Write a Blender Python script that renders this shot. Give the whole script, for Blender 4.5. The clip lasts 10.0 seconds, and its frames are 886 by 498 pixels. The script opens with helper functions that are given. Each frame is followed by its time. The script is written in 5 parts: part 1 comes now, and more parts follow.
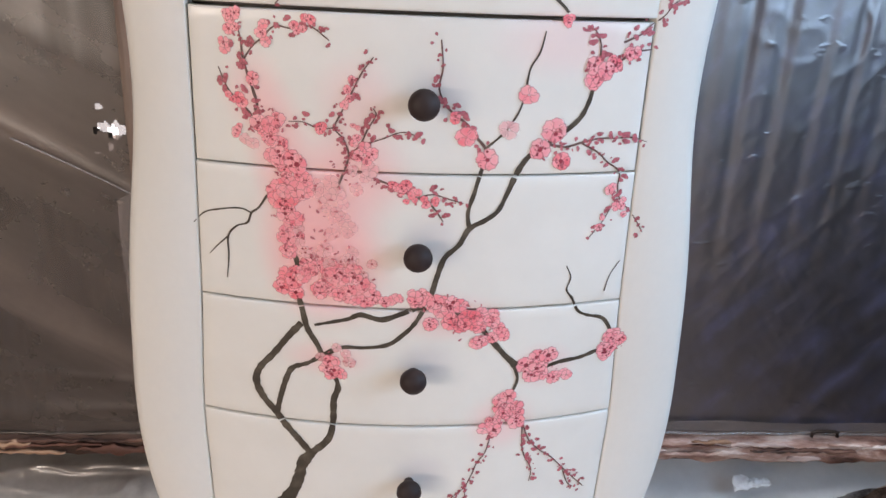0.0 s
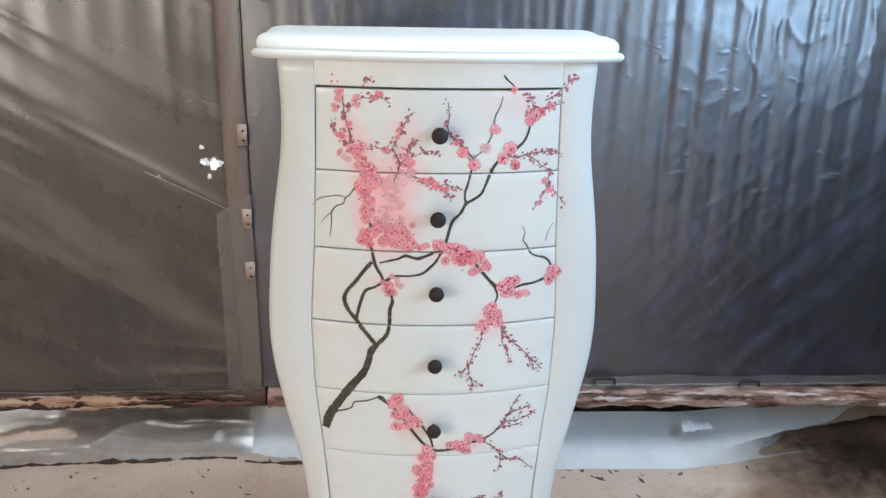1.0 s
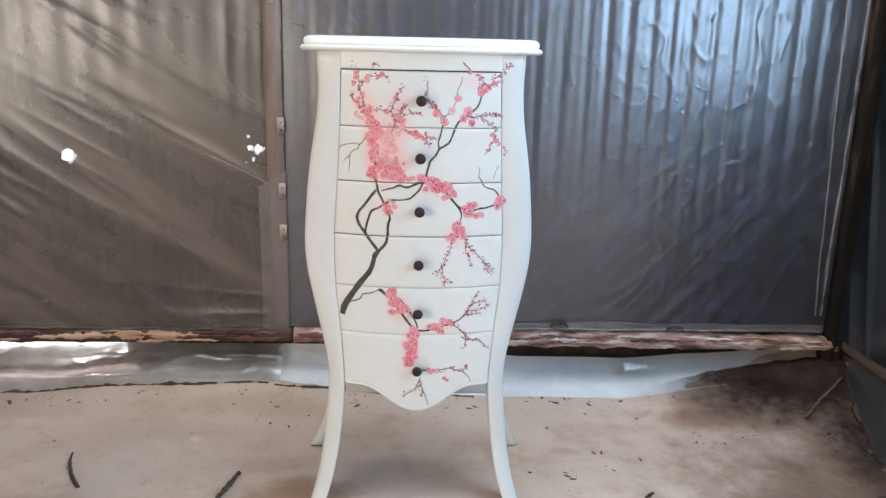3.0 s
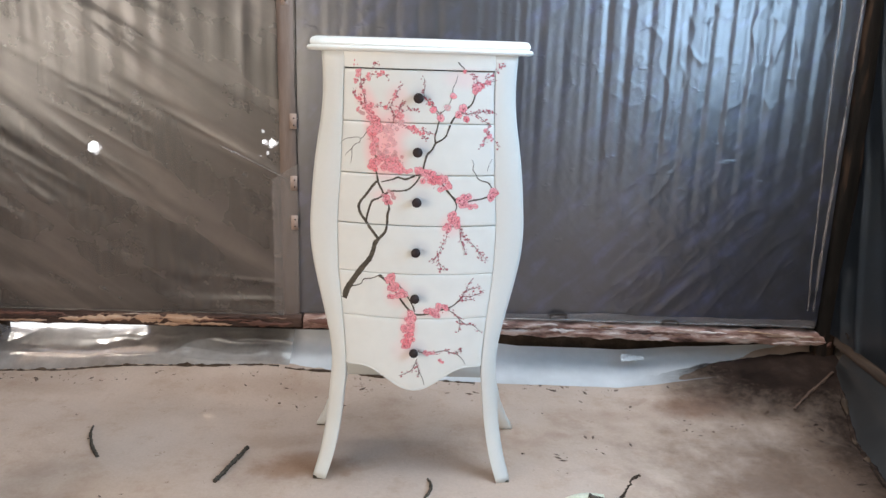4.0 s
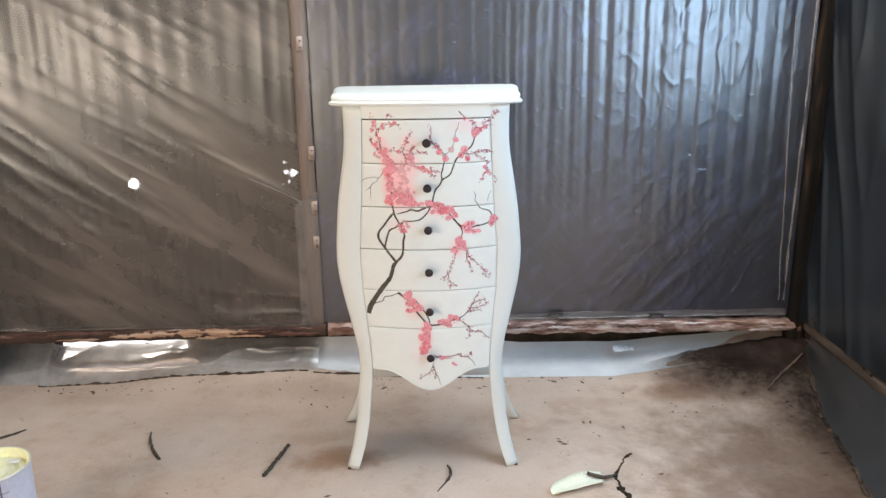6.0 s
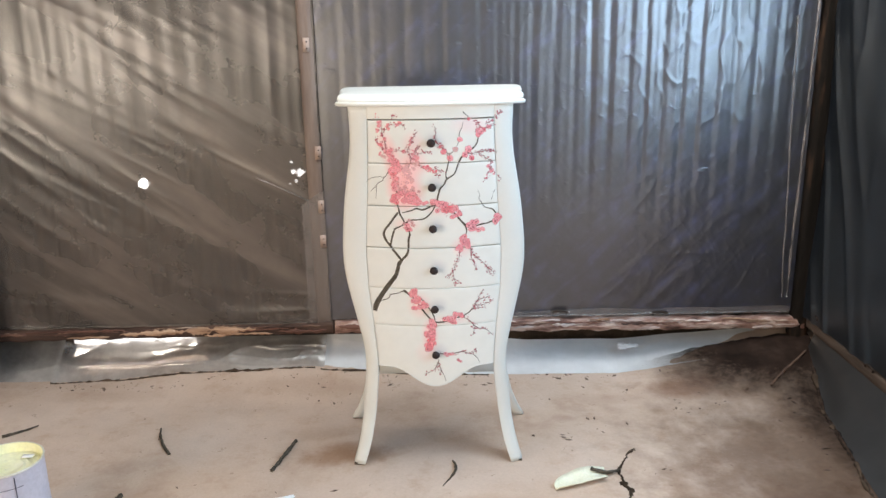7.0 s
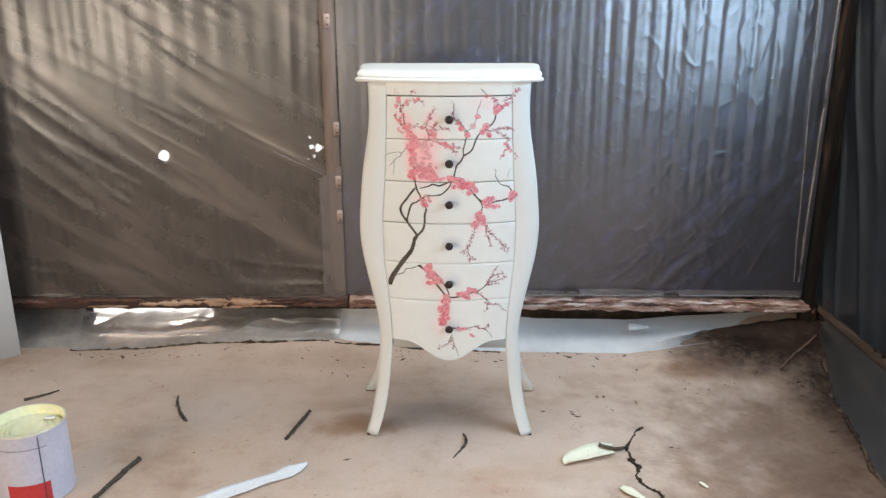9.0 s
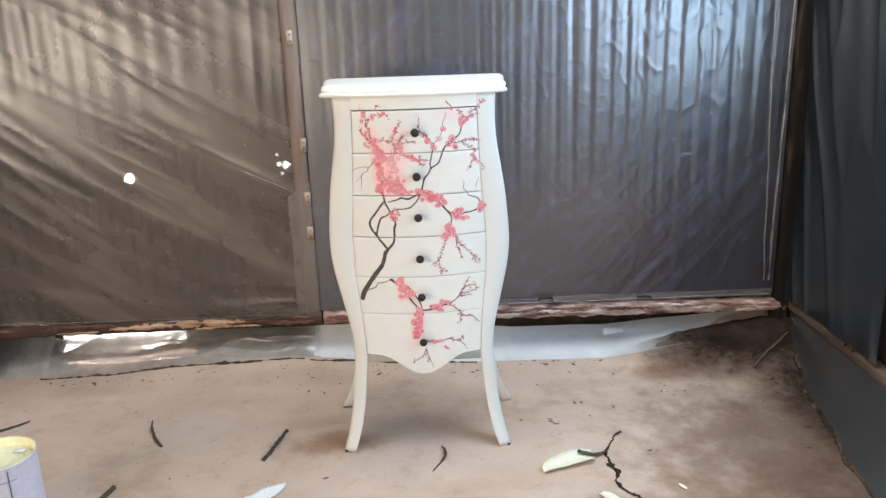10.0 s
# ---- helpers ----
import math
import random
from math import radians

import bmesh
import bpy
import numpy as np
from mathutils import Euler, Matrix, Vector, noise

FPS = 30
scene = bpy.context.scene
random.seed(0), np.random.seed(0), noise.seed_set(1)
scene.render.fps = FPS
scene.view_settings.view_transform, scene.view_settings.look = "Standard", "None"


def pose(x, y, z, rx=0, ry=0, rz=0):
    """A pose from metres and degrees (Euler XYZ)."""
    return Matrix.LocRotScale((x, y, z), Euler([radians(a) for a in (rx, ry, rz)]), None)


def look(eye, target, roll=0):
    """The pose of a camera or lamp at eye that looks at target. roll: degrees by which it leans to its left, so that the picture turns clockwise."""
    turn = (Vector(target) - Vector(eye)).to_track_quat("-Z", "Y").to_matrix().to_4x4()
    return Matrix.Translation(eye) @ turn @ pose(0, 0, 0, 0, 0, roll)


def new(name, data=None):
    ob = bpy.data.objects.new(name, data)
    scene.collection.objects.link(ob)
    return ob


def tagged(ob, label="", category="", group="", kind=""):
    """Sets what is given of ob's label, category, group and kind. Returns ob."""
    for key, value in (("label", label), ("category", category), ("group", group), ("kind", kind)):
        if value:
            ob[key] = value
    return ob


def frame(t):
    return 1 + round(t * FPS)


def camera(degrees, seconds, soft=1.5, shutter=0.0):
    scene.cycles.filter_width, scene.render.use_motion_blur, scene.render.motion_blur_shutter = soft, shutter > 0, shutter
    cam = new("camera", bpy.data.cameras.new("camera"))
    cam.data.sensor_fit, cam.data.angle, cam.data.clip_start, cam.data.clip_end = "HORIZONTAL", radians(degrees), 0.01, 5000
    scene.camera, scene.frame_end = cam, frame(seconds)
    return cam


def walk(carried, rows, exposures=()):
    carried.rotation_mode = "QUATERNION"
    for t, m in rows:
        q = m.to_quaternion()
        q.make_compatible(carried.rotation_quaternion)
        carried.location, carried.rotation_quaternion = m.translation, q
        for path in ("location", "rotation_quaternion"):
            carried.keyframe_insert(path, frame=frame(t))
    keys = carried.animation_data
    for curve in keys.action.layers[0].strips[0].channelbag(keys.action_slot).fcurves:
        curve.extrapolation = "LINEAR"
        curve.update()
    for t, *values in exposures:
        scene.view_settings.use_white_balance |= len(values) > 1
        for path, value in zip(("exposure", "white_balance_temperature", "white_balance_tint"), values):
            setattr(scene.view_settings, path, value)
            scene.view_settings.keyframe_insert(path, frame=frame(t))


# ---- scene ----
cam = camera(58.5, 10.0)
PATH = [
    (0, (-0.018, -0.757, 1.086), (0.113, 1.112, 0.383), 2.6),
    (0.5, (-0.052, -1.006, 1.156), (0.082, 0.896, 0.556), 2.4),
    (1, (-0.048, -1.259, 1.164), (0.056, 0.643, 0.555), 1.0),
    (1.5, (0.001, -1.486, 1.159), (0.068, 0.433, 0.598), 0.7),
    (2, (-0.005, -1.664, 1.144), (0.062, 0.276, 0.662), 0.3),
    (2.5, (-0.039, -1.784, 1.089), (0.059, 0.153, 0.602), 1.0),
    (4, (0.045, -1.975, 1.092), (0.069, -0.036, 0.602), 1.8),
    (4.5, (0.03, -2.062, 1.154), (0.043, -0.122, 0.667), 0.1),
    (5, (0.017, -2.163, 1.221), (0.015, -0.222, 0.74), -1.5),
    (6.5, (0.017, -2.259, 1.262), (0.049, -0.334, 0.72), -0.6),
    (7, (0.024, -2.279, 1.266), (0.029, -0.35, 0.737), -1.1),
    (7.5, (0.02, -2.307, 1.268), (-0.01, -0.382, 0.727), -0.7),
    (8, (0.016, -2.321, 1.267), (-0.036, -0.395, 0.73), -0.8),
    (8.5, (0.007, -2.328, 1.253), (-0.011, -0.411, 0.682), 0.6),
    (9, (0.016, -2.314, 1.256), (-0.011, -0.397, 0.685), -0.1),
    (9.5, (0.025, -2.306, 1.259), (0.04, -0.386, 0.701), -1.2),
    (10, (0.032, -2.308, 1.263), (0.065, -0.385, 0.714), -1.9),
]
EXPOSURES = [
    (0, -0.58, 6800, 19), (0.5, -0.53, 6500, 12), (1, -0.47, 6300, 10), (2, -0.43, 6250, 10), (2.5, -0.40, 6300, 11), (4, -0.42, 6500, 12),
    (5, -0.29, 6600, 11), (6.5, -0.34, 6850, 12), (7.5, -0.28, 6900, 12), (9, -0.42, 6850, 12), (9.5, -0.30, 6850, 12), (10, -0.27, 6850, 12),
]
walk(cam, [(t, look(eye, target, roll)) for t, eye, target, roll in PATH], EXPOSURES)

# ---- world, sun and daylight ----
world = bpy.data.worlds.new("sky_world")
scene.world = world
world.use_nodes = True
wn = world.node_tree
sky = wn.nodes.new("ShaderNodeTexSky")
sky.sky_type = "NISHITA"
sky.sun_disc = False
sky.sun_elevation = radians(51)
sky.sun_rotation = radians(-48)
wn.links.new(sky.outputs["Color"], wn.nodes["Background"].inputs["Color"])
wn.nodes["Background"].inputs["Strength"].default_value = 0.15

sun_data = bpy.data.lights.new("sun", "SUN")
sun_data.energy, sun_data.angle, sun_data.color = 5.0, radians(0.6), (1.0, 0.95, 0.86)
sun = new("sun", sun_data)
sun.matrix_world = look((-4.5, 4.0, 7.5), (0, 0, 0))


def daylight(name, eye, target, wide, high, watts, color):
    data = bpy.data.lights.new(name, "AREA")
    data.shape, data.size, data.size_y, data.energy, data.color = "RECTANGLE", wide, high, watts, color
    ob = new(name, data)
    ob.matrix_world = look(eye, target)
    return ob


# left, roof and front area lamps are added fill, set in unseen openings
daylight("right_opening_daylight", (1.50, -1.14, 1.50), (0.0, -1.14, 1.50), 1.7, 1.02, 59, (0.47, 0.73, 1.0))
daylight("left_fill_lamp", (-2.84, -2.90, 1.12), (0.0, -2.90, 1.12), 2.2, 0.5, 116, (1.0, 0.89, 0.76))
daylight("doorway_daylight", (1.50, -3.05, 0.98), (0.0, -3.05, 0.98), 1.1, 1.86, 34, (0.86, 0.94, 1.0))
daylight("roof_fill_lamp", (0.34, -0.20, 2.50), (0.34, -0.20, 0.0), 1.9, 1.1, 58, (0.90, 0.97, 1.0))
daylight("front_fill_lamp", (-1.85, -4.34, 1.03), (-1.85, 0, 1.03), 1.6, 0.42, 28, (1.0, 0.89, 0.72))


# ---- materials ----
def nodes_of(name):
    m = bpy.data.materials.new(name)
    m.use_nodes = True
    t = m.node_tree
    return m, t, t.nodes["Principled BSDF"]


def link(t, a, b):
    t.links.new(a, b)


def noise_node(t, scale, detail=4.0, rough=0.55, vector=None, stretch=None):
    n = t.nodes.new("ShaderNodeTexNoise")
    n.inputs["Scale"].default_value, n.inputs["Detail"].default_value, n.inputs["Roughness"].default_value = scale, detail, rough
    g = t.nodes.new("ShaderNodeNewGeometry")
    src = g.outputs["Position"]
    if stretch:
        mp = t.nodes.new("ShaderNodeMapping")
        mp.inputs["Scale"].default_value = stretch
        link(t, src, mp.inputs["Vector"])
        src = mp.outputs["Vector"]
    link(t, src, n.inputs["Vector"])
    return n


def ramp_node(t, fac, stops):
    r = t.nodes.new("ShaderNodeValToRGB")
    els = r.color_ramp.elements
    while len(els) < len(stops):
        els.new(0.5)
    for e, (p, c) in zip(els, stops):
        e.position, e.color = p, (*c, 1)
    link(t, fac, r.inputs["Fac"])
    return r


def mix_color(t, fac, a, b, mode="MIX"):
    m = t.nodes.new("ShaderNodeMix")
    m.data_type, m.blend_type = "RGBA", mode
    for v, i in ((fac, 0), (a, 6), (b, 7)):
        if isinstance(v, (int, float)):
            m.inputs[i].default_value = v
        elif isinstance(v, tuple):
            m.inputs[i].default_value = (*v, 1)
        else:
            link(t, v, m.inputs[i])
    return m.outputs[2]


def bump_node(t, height, strength, distance=0.01):
    b = t.nodes.new("ShaderNodeBump")
    b.inputs["Strength"].default_value, b.inputs["Distance"].default_value = strength, distance
    link(t, height, b.inputs["Height"])
    return b


def surface(name, stops, scale=6.0, fine=90.0, rough=(0.5, 0.7), bump=0.25, metal=0.0, stretch=None, dist=0.004, gloss=0.5, grainy=0.86):
    """Colour from a broad noise, grain and relief from a fine one."""
    m, t, p = nodes_of(name)
    broad, grain = noise_node(t, scale, 6, 0.6, stretch=stretch), noise_node(t, fine, 3, 0.6, stretch=stretch)
    col = ramp_node(t, broad.outputs["Fac"], stops)
    g = ramp_node(t, grain.outputs["Fac"], [(0.3, (grainy,) * 3), (0.7, (1.0, 1.0, 1.0))])
    link(t, mix_color(t, 1.0, col.outputs["Color"], g.outputs["Color"], "MULTIPLY"), p.inputs["Base Color"])
    mr = t.nodes.new("ShaderNodeMapRange")
    mr.inputs["To Min"].default_value, mr.inputs["To Max"].default_value = rough
    link(t, grain.outputs["Fac"], mr.inputs["Value"])
    link(t, mr.outputs["Result"], p.inputs["Roughness"])
    p.inputs["Metallic"].default_value = metal
    p.inputs["Specular IOR Level"].default_value = gloss
    if bump:
        link(t, bump_node(t, grain.outputs["Fac"], bump, dist).outputs["Normal"], p.inputs["Normal"])
    return m


WHITE = surface("satin_white_paint", [(0.3, (0.665, 0.675, 0.645)), (0.7, (0.70, 0.705, 0.675))], 5, 140, (0.28, 0.36), 0.02, dist=0.0005, grainy=0.98)
BOARD = surface("chalky_white_board_paint", [(0.3, (0.83, 0.83, 0.81)), (0.7, (0.88, 0.88, 0.86))], 5, 140, (0.4, 0.55), 0.05, dist=0.001, grainy=0.97)
KNOB = surface("dark_bronze_knob", [(0.3, (0.022, 0.013, 0.013)), (0.7, (0.036, 0.023, 0.022))], 40, 200, (0.5, 0.65), 0.1, dist=0.001, gloss=0.3)
GAP = surface("drawer_gap_shadow_wood", [(0.3, (0.06, 0.05, 0.045)), (0.7, (0.09, 0.08, 0.07))], 20, 90, (0.7, 0.9), 0.1)
BRANCH = surface("painted_dark_branch", [(0.3, (0.030, 0.024, 0.018)), (0.5, (0.055, 0.045, 0.032)), (0.75, (0.14, 0.12, 0.09))], 70, 260, (0.35, 0.5), 0.05, dist=0.0005)


def petal_material(name, light, deep, cover=1.0):
    """Thin brushed paint, deeper at the rim of each dab and fading out there."""
    m, t, p = nodes_of(name)
    g, uv, sep = t.nodes.new("ShaderNodeNewGeometry"), t.nodes.new("ShaderNodeUVMap"), t.nodes.new("ShaderNodeSeparateXYZ")
    link(t, uv.outputs[0], sep.inputs[0])
    n = noise_node(t, 160, 3)

    def calc(op, a, b, c=0.0):
        k = t.nodes.new("ShaderNodeMath")
        k.operation = op
        for i, v in enumerate((a, b, c)):
            if isinstance(v, (int, float)):
                k.inputs[i].default_value = v
            else:
                link(t, v, k.inputs[i])
        return k.outputs[0]

    f = calc("MULTIPLY_ADD", g.outputs["Random Per Island"], 0.5, calc("MULTIPLY_ADD", n.outputs["Fac"], 0.7, -0.05))
    f = calc("MULTIPLY_ADD", calc("POWER", sep.outputs[0], 2.0), -0.22, f)
    f = calc("MINIMUM", calc("MAXIMUM", f, 0.0), 1.0)
    link(t, mix_color(t, f, light, deep), p.inputs["Base Color"])
    p.inputs["Roughness"].default_value = 0.4
    wash = noise_node(t, 110, 3)
    fade = t.nodes.new("ShaderNodeMapRange")
    fade.interpolation_type = "SMOOTHSTEP"
    for k, v in (("From Min", 1.02), ("From Max", 0.62), ("To Min", 0.0), ("To Max", cover)):
        fade.inputs[k].default_value = v
    link(t, calc("ADD", sep.outputs[0], calc("MULTIPLY_ADD", wash.outputs["Fac"], 0.7, -0.35)), fade.inputs["Value"])
    link(t, fade.outputs["Result"], p.inputs["Alpha"])
    return m


PETALS = [petal_material("painted_pale_petal", (0.95, 0.62, 0.62), (0.94, 0.44, 0.46), 0.6),
          petal_material("painted_pink_petal", (0.94, 0.52, 0.54), (0.90, 0.20, 0.26), 0.85),
          petal_material("painted_deep_petal", (0.93, 0.44, 0.47), (0.80, 0.08, 0.13), 0.92)]
HEART = petal_material("painted_crimson_heart", (0.36, 0.03, 0.06), (0.12, 0.012, 0.025), 0.95)
BUD = petal_material("painted_bud", (0.62, 0.18, 0.22), (0.25, 0.04, 0.06), 0.95)
TWIG = surface("painted_russet_twig", [(0.3, (0.07, 0.04, 0.035)), (0.7, (0.20, 0.12, 0.11))], 90, 260, (0.35, 0.5), 0.05, dist=0.0005)


def drawer_paint():
    """""White paint with airbrushed clouds of pink and a soft lilac grey patch by each knob."" """
    m, t, p = nodes_of("white_paint_with_airbrushed_pink")
    g = t.nodes.new("ShaderNodeNewGeometry")
    grain, broad = noise_node(t, 140, 3), noise_node(t, 26, 5)
    base = ramp_node(t, broad.outputs["Fac"], [(0.3, (0.70, 0.705, 0.67)), (0.7, (0.735, 0.74, 0.705))]).outputs["Color"]

    def cloud(x, z, rx, rz, amount):
        s = t.nodes.new("ShaderNodeVectorMath")
        s.operation = "SUBTRACT"
        s.inputs[1].default_value = (x, 0, z)
        link(t, g.outputs["Position"], s.inputs[0])
        k = t.nodes.new("ShaderNodeVectorMath")
        k.operation = "MULTIPLY"
        k.inputs[1].default_value = (1 / rx, 0, 1 / rz)
        link(t, s.outputs[0], k.inputs[0])
        ln = t.nodes.new("ShaderNodeVectorMath")
        ln.operation = "LENGTH"
        link(t, k.outputs[0], ln.inputs[0])
        mr = t.nodes.new("ShaderNodeMapRange")
        mr.interpolation_type = "SMOOTHSTEP"
        mr.inputs["From Min"].default_value, mr.inputs["From Max"].default_value = 1.0, 0.15
        mr.inputs["To Min"].default_value, mr.inputs["To Max"].default_value = 0.0, amount
        link(t, ln.outputs["Value"], mr.inputs["Value"])
        return mr.outputs["Result"]

    for x, z, rx, rz, amount in ((-0.068, 0.850, 0.064, 0.075, 1.0), (-0.080, 0.880, 0.055, 0.095, 0.9), (-0.045, 0.925, 0.05, 0.055, 0.7), (-0.105, 0.945, 0.03, 0.06, 0.7),
                                 (-0.12, 0.985, 0.03, 0.04, 0.5), (-0.045, 0.985, 0.04, 0.04, 0.35), (0.105, 1.03, 0.07, 0.035, 0.3),
                                 (-0.04, 0.51, 0.045, 0.05, 0.5), (-0.012, 0.42, 0.03, 0.07, 0.75), (0.05, 0.465, 0.07, 0.02, 0.4),
                                 (0.03, 0.80, 0.06, 0.03, 0.45), (0.085, 0.685, 0.04, 0.04, 0.5), (-0.07, 0.755, 0.05, 0.025, 0.45),
                                 (0.12, 0.745, 0.035, 0.03, 0.4), (-0.02, 0.365, 0.05, 0.05, 0.25)):
        base = mix_color(t, cloud(x, z, rx, rz, amount), base, (0.86, 0.47, 0.48))
    # soft lilac grey patch, a little right of and above each knob
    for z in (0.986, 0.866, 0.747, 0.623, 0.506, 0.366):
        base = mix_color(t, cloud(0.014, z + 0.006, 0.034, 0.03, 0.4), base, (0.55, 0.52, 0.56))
    link(t, base, p.inputs["Base Color"])
    p.inputs["Roughness"].default_value = 0.3
    link(t, bump_node(t, grain.outputs["Fac"], 0.05, 0.001).outputs["Normal"], p.inputs["Normal"])
    return m


DRAWER = drawer_paint()


def foil_material(name, tint, veil, gloss, rough, nicks=0.05, marks=0.0, sheen=(1.0, 1.0, 1.0), glow=0.0, bands=None):
    """Thin clear plastic sheeting: mostly see-through, with a dusty veil and a glossy skin; marks: small dents and scuffs."""
    m, t, p = nodes_of(name)
    n, fine = noise_node(t, 3.5, 6, 0.65), noise_node(t, 30, 4, 0.6)
    out = t.nodes["Material Output"]
    clear = t.nodes.new("ShaderNodeBsdfTransparent")
    clear.inputs["Color"].default_value = (0.93, 0.94, 0.95, 1)
    dust = ramp_node(t, n.outputs["Fac"], [(0.3, tuple(c * 0.75 for c in tint)), (0.7, tint)])
    col = dust.outputs["Color"]
    height, power = fine.outputs["Fac"], nicks
    if marks:
        blots, dents = noise_node(t, 16, 3, 0.6), noise_node(t, 21, 2, 0.5, stretch=(1.0, 1.0, 2.0))
        spots = ramp_node(t, blots.outputs["Fac"], [(0.36, (0.5,) * 3), (0.5, (1.0,) * 3), (0.66, (2.1,) * 3)])
        col = mix_color(t, marks, col, mix_color(t, 1.0, col, spots.outputs["Color"], "MULTIPLY"))
        d = ramp_node(t, dents.outputs["Fac"], [(0.66, (0.0,) * 3), (0.80, (1.0,) * 3)])
        height, power = mix_color(t, 1.0, fine.outputs["Color"], d.outputs["Color"], "ADD"), nicks + 0.06 * marks
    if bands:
        # highlights and shade of the pulled creases, painted into the tint in long slanting streaks
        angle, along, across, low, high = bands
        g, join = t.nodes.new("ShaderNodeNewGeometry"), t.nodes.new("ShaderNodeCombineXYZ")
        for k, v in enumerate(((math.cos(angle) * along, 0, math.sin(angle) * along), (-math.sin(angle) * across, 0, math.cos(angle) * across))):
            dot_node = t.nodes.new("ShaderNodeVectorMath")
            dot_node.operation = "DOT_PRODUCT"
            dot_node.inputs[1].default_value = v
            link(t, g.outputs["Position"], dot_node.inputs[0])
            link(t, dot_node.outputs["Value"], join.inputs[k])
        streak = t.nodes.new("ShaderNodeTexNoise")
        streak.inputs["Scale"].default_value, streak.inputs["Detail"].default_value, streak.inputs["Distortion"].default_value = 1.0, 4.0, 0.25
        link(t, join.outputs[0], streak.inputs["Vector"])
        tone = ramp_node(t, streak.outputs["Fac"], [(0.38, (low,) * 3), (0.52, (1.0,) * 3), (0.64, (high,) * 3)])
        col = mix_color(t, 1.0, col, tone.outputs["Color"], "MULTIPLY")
    link(t, col, p.inputs["Base Color"])
    p.inputs["Roughness"].default_value = 0.6
    p.inputs["Specular IOR Level"].default_value = 0.2
    b = bump_node(t, height, power, 0.004)
    skin = t.nodes.new("ShaderNodeBsdfGlossy")
    skin.inputs["Roughness"].default_value = rough
    skin.inputs["Color"].default_value = (*sheen, 1)
    link(t, b.outputs["Normal"], skin.inputs["Normal"])
    mr = t.nodes.new("ShaderNodeMapRange")
    mr.inputs["From Min"].default_value, mr.inputs["From Max"].default_value = 0.3, 0.7
    mr.inputs["To Min"].default_value, mr.inputs["To Max"].default_value = veil
    link(t, n.outputs["Fac"], mr.inputs["Value"])
    mx, mg = t.nodes.new("ShaderNodeMixShader"), t.nodes.new("ShaderNodeMixShader")
    film = p.outputs[0]
    if glow:
        lit, ms = t.nodes.new("ShaderNodeBsdfTranslucent"), t.nodes.new("ShaderNodeMixShader")
        lit.inputs["Color"].default_value = (0.9, 0.88, 0.84, 1)
        ms.inputs[0].default_value = glow
        link(t, film, ms.inputs[1])
        link(t, lit.outputs[0], ms.inputs[2])
        film = ms.outputs[0]
    link(t, mr.outputs["Result"], mx.inputs[0])
    link(t, clear.outputs[0], mx.inputs[1])
    link(t, film, mx.inputs[2])
    mg.inputs[0].default_value = gloss
    link(t, mx.outputs[0], mg.inputs[1])
    link(t, skin.outputs[0], mg.inputs[2])
    link(t, mg.outputs[0], out.inputs["Surface"])
    return m


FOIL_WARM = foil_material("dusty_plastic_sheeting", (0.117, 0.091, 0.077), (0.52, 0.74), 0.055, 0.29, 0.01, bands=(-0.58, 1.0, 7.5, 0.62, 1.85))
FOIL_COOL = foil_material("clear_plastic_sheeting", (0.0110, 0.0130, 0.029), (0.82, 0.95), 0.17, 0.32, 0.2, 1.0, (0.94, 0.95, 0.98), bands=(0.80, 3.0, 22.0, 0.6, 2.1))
FOIL_GREY = foil_material("dull_plastic_skirt", (0.68, 0.69, 0.69), (0.30, 0.85), 0.14, 0.26, glow=0.5)
# side wall film: shade of the wall turned from the light, put into the tint
FOIL_SIDE = foil_material("shade_tinted_plastic_sheeting", (0.0062, 0.009, 0.0135), (0.84, 0.94), 0.125, 0.30, 0.1, 0.5, (0.80, 0.92, 1.0))
FOIL_LAP = foil_material("doubled_plastic_edge", (0.23, 0.19, 0.18), (0.25, 0.42), 0.08, 0.35)
# leaning skirt: far darker tint than the other skirts
FOIL_LEAN = foil_material("dark_grey_plastic_skirt", (0.033, 0.033, 0.034), (0.7, 0.9), 0.06, 0.4)
FOIL_SKIRT = foil_material("milky_plastic_skirt", (0.90, 0.92, 0.94), (0.93, 1.0), 0.12, 0.3)
METAL = surface("weathered_zinc_sheet", [(0.25, (0.035, 0.03, 0.027)), (0.5, (0.065, 0.058, 0.054)), (0.75, (0.10, 0.093, 0.088))], 3, 60, (0.5, 0.7), 0.15, 0.2, stretch=(1, 1, 0.25))
WOOD = surface("raw_brown_timber", [(0.25, (0.06, 0.032, 0.022)), (0.5, (0.13, 0.075, 0.05)), (0.75, (0.27, 0.18, 0.125))], 7, 70, (0.6, 0.85), 0.5, stretch=(0.3, 1, 2.2), dist=0.006)
BARK = surface("peeling_weathered_rail", [(0.37, (0.035, 0.017, 0.013)), (0.45, (0.19, 0.095, 0.07)), (0.53, (0.36, 0.235, 0.17)), (0.59, (0.70, 0.58, 0.50))], 11, 60, (0.55, 0.85), 0.7, stretch=(0.22, 1, 2.6), dist=0.01)
RAIL = surface("dark_rotten_timber", [(0.3, (0.030, 0.016, 0.012)), (0.5, (0.075, 0.040, 0.030)), (0.75, (0.17, 0.10, 0.075))], 9, 70, (0.65, 0.88), 0.6, stretch=(0.3, 1, 2.4), dist=0.008)
RUST = surface("red_brown_rotten_wood", [(0.3, (0.085, 0.036, 0.026)), (0.5, (0.19, 0.085, 0.062)), (0.75, (0.34, 0.19, 0.14))], 12, 80, (0.6, 0.85), 0.6, stretch=(0.3, 1, 2.4), dist=0.006)
